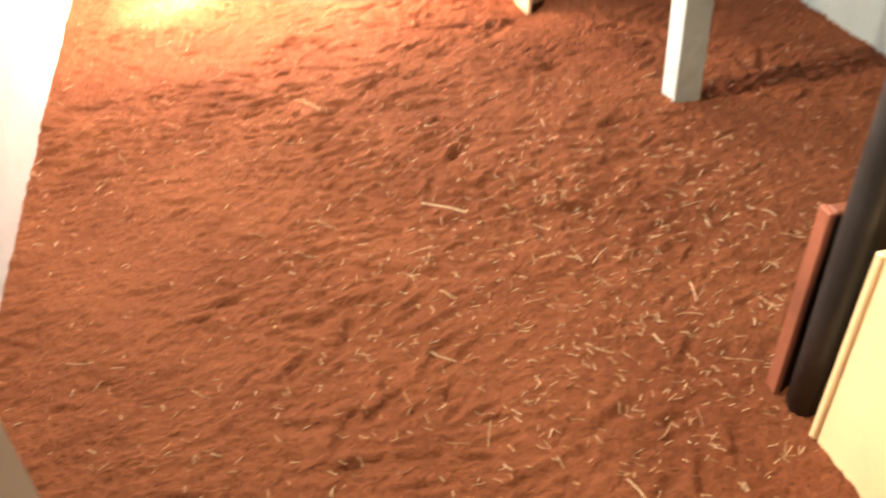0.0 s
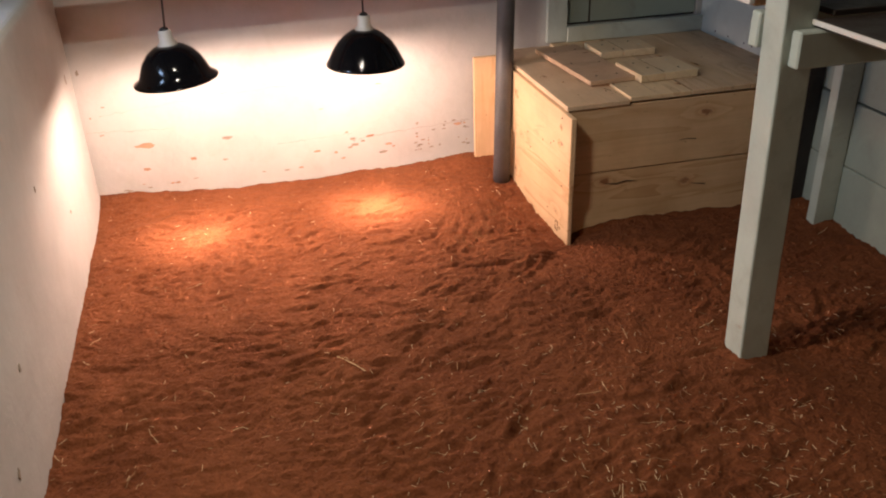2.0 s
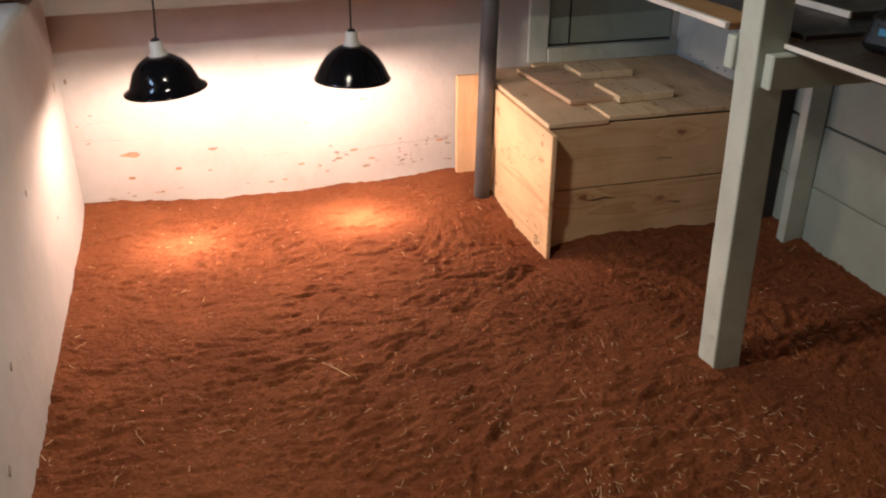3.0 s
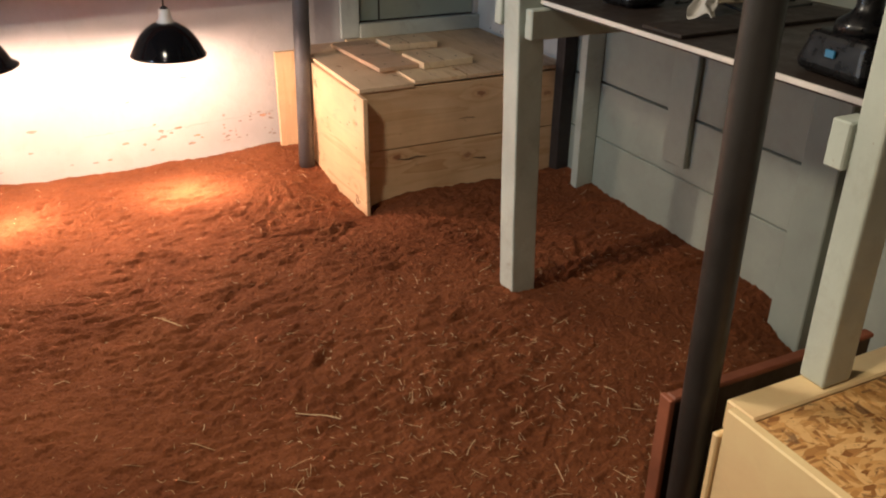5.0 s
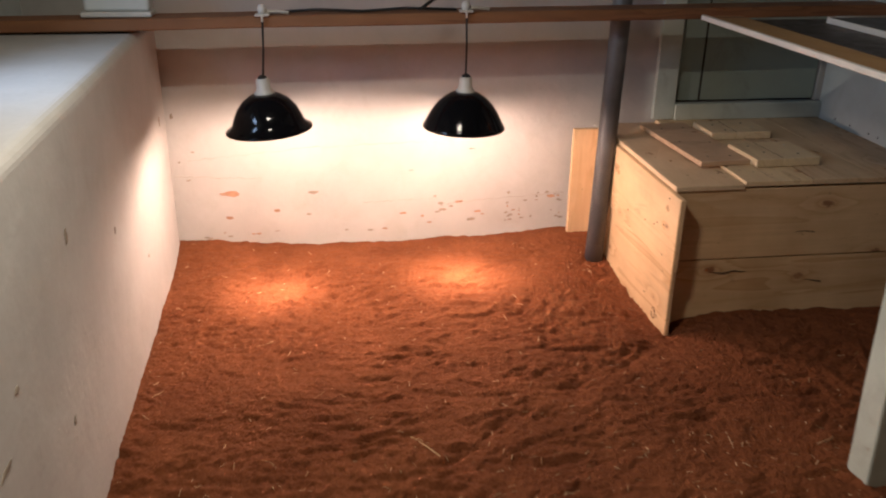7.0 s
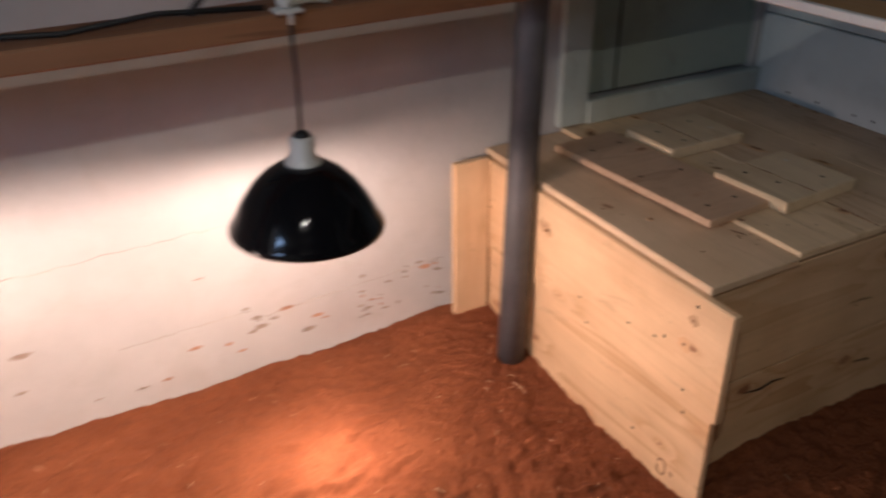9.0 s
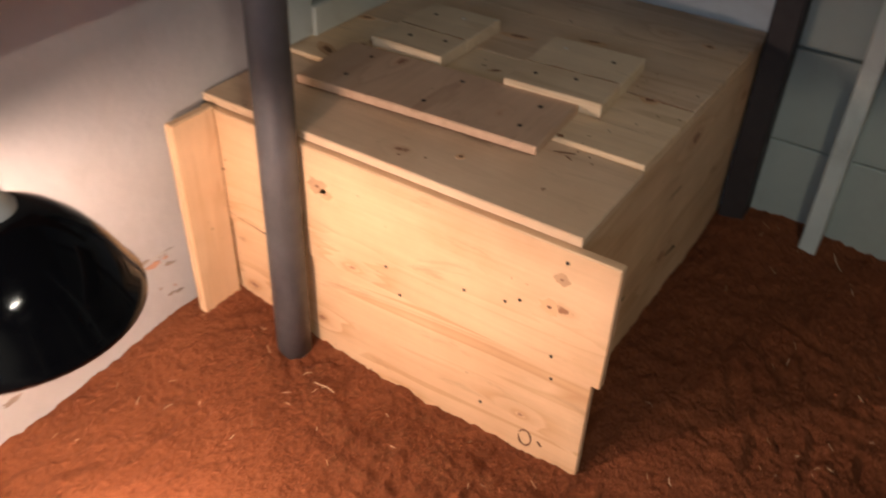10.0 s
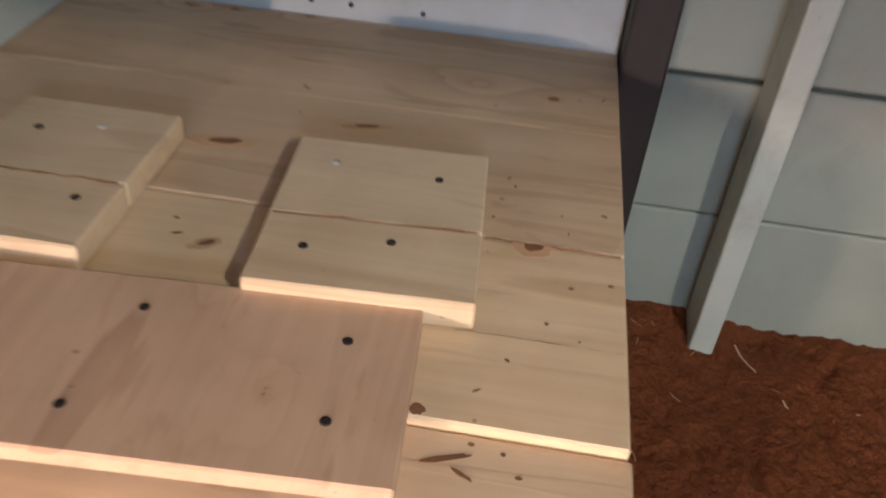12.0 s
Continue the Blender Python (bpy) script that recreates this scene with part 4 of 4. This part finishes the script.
crumpled_cloth()
loose = thing("loose_board", (1.65, 1.70, 0.956), "thin brown board lying on the shelf", "board")
part("board", turned(box(1.325, 1.95, 1.652, 1.79, 0.9562, 0.9645, 0.001), (1.325, 1.652, 0.96), 2), M_BROWN_DARK, loose)
sheet = thing("card_sheet", (1.88, 2.06, 0.956), "beige cardboard sheet lying flat on the dark shelf", "cardboard")
part("sheet", turned(worn(box(1.745, 2.01, 1.945, 2.19, 0.9562, 0.9605, 0.001), 0.001, 6, 2), (1.88, 2.06, 0.96), -8), M_CARD, sheet)
for pts in ([(1.70, 1.915, 0.966), (1.69, 1.845, 0.963), (1.76, 1.822, 0.961), (1.95, 1.84, 0.961)], [(1.46, 1.37, 0.96), (1.60, 1.45, 0.98), (1.72, 1.40, 0.962), (1.90, 1.48, 0.962)], [(1.60, 2.0, 0.962), (1.72, 1.94, 0.985), (1.80, 1.98, 0.962), (1.95, 1.90, 0.962)], [(1.40, 1.22, 0.962), (1.55, 1.18, 0.99), (1.70, 1.25, 0.962)]):
    tagged(part("power_cable", tube(pts, 0.004, 8), M_CORD), "thin black power cable trailing over the shelf", "cable")

# things on the plank and the wall above it
tagged(part("power_cable", tube([(-0.21, 3.60, 0.977), (-0.05, 3.64, 0.981), (0.10, 3.60, 0.980), (0.25, 3.65, 0.983), (0.42, 3.60, 0.984)], 0.0045, 8), M_CORD), "black cord lying along the brown plank", "cable")
tray = thing("plastic_tray", (-0.70, 3.63, 0.963), "grey plastic tray with a white base on the plank", "tray")
part("base", box(-0.80, -0.58, 3.585, 3.675, 0.9650, 0.982, 0.004, 2), M_CERAMIC, tray)
part("cover", box(-0.79, -0.585, 3.595, 3.670, 0.9825, 1.06, 0.012, 3), M_UPPER, tray)
for x, r, mat, label in ((0.085, 0.010, M_CORD, "black conduit fixed upright on the wall above the plank"), (0.120, 0.016, M_PALEWOOD, "pale wooden lath upright on the wall above the plank"), (0.165, 0.009, M_CORD, "black conduit fixed upright on the wall above the plank"), (0.235, 0.008, M_PLANK, "thin brown lath upright on the wall above the plank")):
    tagged(part("conduit", tube([(x, 3.955 - r, 0.99), (x + 0.002, 3.955 - r, 1.5), (x, 3.955 - r, 2.199)], r, 10), mat), label, "conduit")
tagged(part("power_cable", tube([(0.30, 3.62, 0.984), (0.36, 3.70, 1.01), (0.42, 3.85, 1.05), (0.47, 3.95, 1.20), (0.47, 3.955, 2.19)], 0.006, 8), M_CORD), "black cord rising from the lamp hook to the wall", "cable")
for x0, x1, mat in ((1.10, 1.15, M_DARKPOST), (1.19, 1.26, M_PALEWOOD), (1.31, 1.37, M_DARKPOST)):
    st = thing("wall_batten", ((x0 + x1) / 2, 3.95, 1.0), "upright batten on the back wall above the plank", "batten")
    part("batten", box(x0, x1, 3.935, 3.963, 1.302, 2.199, 0.003), mat, st)


def wall_cracks():
    """Fine cracks and board marks in the whitewashed concrete."""
    rng = random.Random(9)
    for x0, x1, z0, z1 in ((-0.58, -0.10, 0.365, 0.408), (-0.10, 0.42, 0.408, 0.422), (0.10, 0.42, 0.168, 0.176), (-0.64, -0.30, 0.30, 0.285), (0.45, 0.95, 0.15, 0.185)):
        n = 22
        pts = [(x0 + (x1 - x0) * i / n, 3.9655, z0 + (z1 - z0) * i / n + rng.uniform(-0.004, 0.004)) for i in range(n + 1)]
        part("crack", tube(pts, 0.0016, 5, [rng.uniform(0.2, 1.0) for _ in pts]), M_CRACK, north)
    for y, z, a, b in ((1.92, 0.46, 0.035, 0.008), (1.82, 0.38, 0.012, 0.020), (2.08, 0.17, 0.010, 0.014), (2.03, 0.545, 0.015, 0.008), (2.46, 0.66, 0.010, 0.022), (3.80, 0.566, 0.010, 0.020), (2.3, 0.3, 0.008, 0.014), (2.9, 0.5, 0.007, 0.012), (3.3, 0.25, 0.010, 0.006)):
        x = -0.645 + (3.966 - y) * 0.03055
        bm = bmesh.new()
        ring = []
        for i in range(12):
            t = 2 * math.pi * i / 12
            r = 0.5 + 0.6 * rng.random()
            yy = y + a * r * math.cos(t)
            ring.append(bm.verts.new((x + 0.002 - (yy - y) * 0.03055, yy, z + b * r * math.sin(t))))
        f = bm.faces.new(ring)
        out = bmesh.ops.extrude_face_region(bm, geom=[f])
        bmesh.ops.translate(bm, verts=[v for v in out["geom"] if isinstance(v, bmesh.types.BMVert)], vec=(-0.004, 0, 0))
        bmesh.ops.recalc_face_normals(bm, faces=bm.faces)
        part("scuff", bm, M_CHIP, west)


wall_cracks()


# ---- straw ----
def straw_litter():
    rng = random.Random(11)
    verts, faces = [], []

    def stalk(x, y, length, angle, width, bend):
        n = 3
        start = len(verts)
        ca, sa = math.cos(angle), math.sin(angle)
        for i in range(n + 1):
            s = (i / n - 0.5) * length
            o = bend * length * (1 - (2 * i / n - 1) ** 2)
            px, py = x + s * ca - o * sa, y + s * sa + o * ca
            z = soil_height(px, py) + 0.0025
            for dx, dz in ((-width, 0), (width, 0), (0, width * 1.1)):
                verts.append((px - dx * sa, py + dx * ca, z + dz))
        for i in range(n):
            a, b = start + 3 * i, start + 3 * i + 3
            for k in range(3):
                faces.append((a + k, a + (k + 1) % 3, b + (k + 1) % 3, b + k))

    stalk(0.187, 2.512, 0.125, radians(-58), 0.0022, 0.03)
    stalk(0.458, 1.86, 0.12, radians(-33), 0.0018, 0.05)
    count = 0
    while count < 2700:
        x, y = rng.uniform(-0.62, 2.0), rng.uniform(0.35, 3.93)
        if x > 1.05 and y > 3.05 or (x > 0.93 and y < 1.15):
            continue
        keep = (0.16 if y < 2.5 else 0.07) + 0.84 * math.exp(-(((x - 0.85) / 0.60) ** 2 + ((y - 1.45) / 0.65) ** 2))
        if rng.random() > keep:
            continue
        long_one = rng.random() < 0.04
        stalk(x, y, rng.uniform(0.035, 0.07) if long_one else rng.uniform(0.005, 0.024), rng.uniform(0, math.pi), rng.uniform(0.0005, 0.0010) * (1.2 if long_one else 1), rng.gauss(0, 0.05))
        count += 1
    me = bpy.data.meshes.new("straw_litter")
    me.from_pydata(verts, [], faces)
    me.materials.append(M_STRAW)
    return tagged(new("straw_litter", me), "short dry straw stalks scattered over the soil", "straw", kind="stuff")


straw_litter()
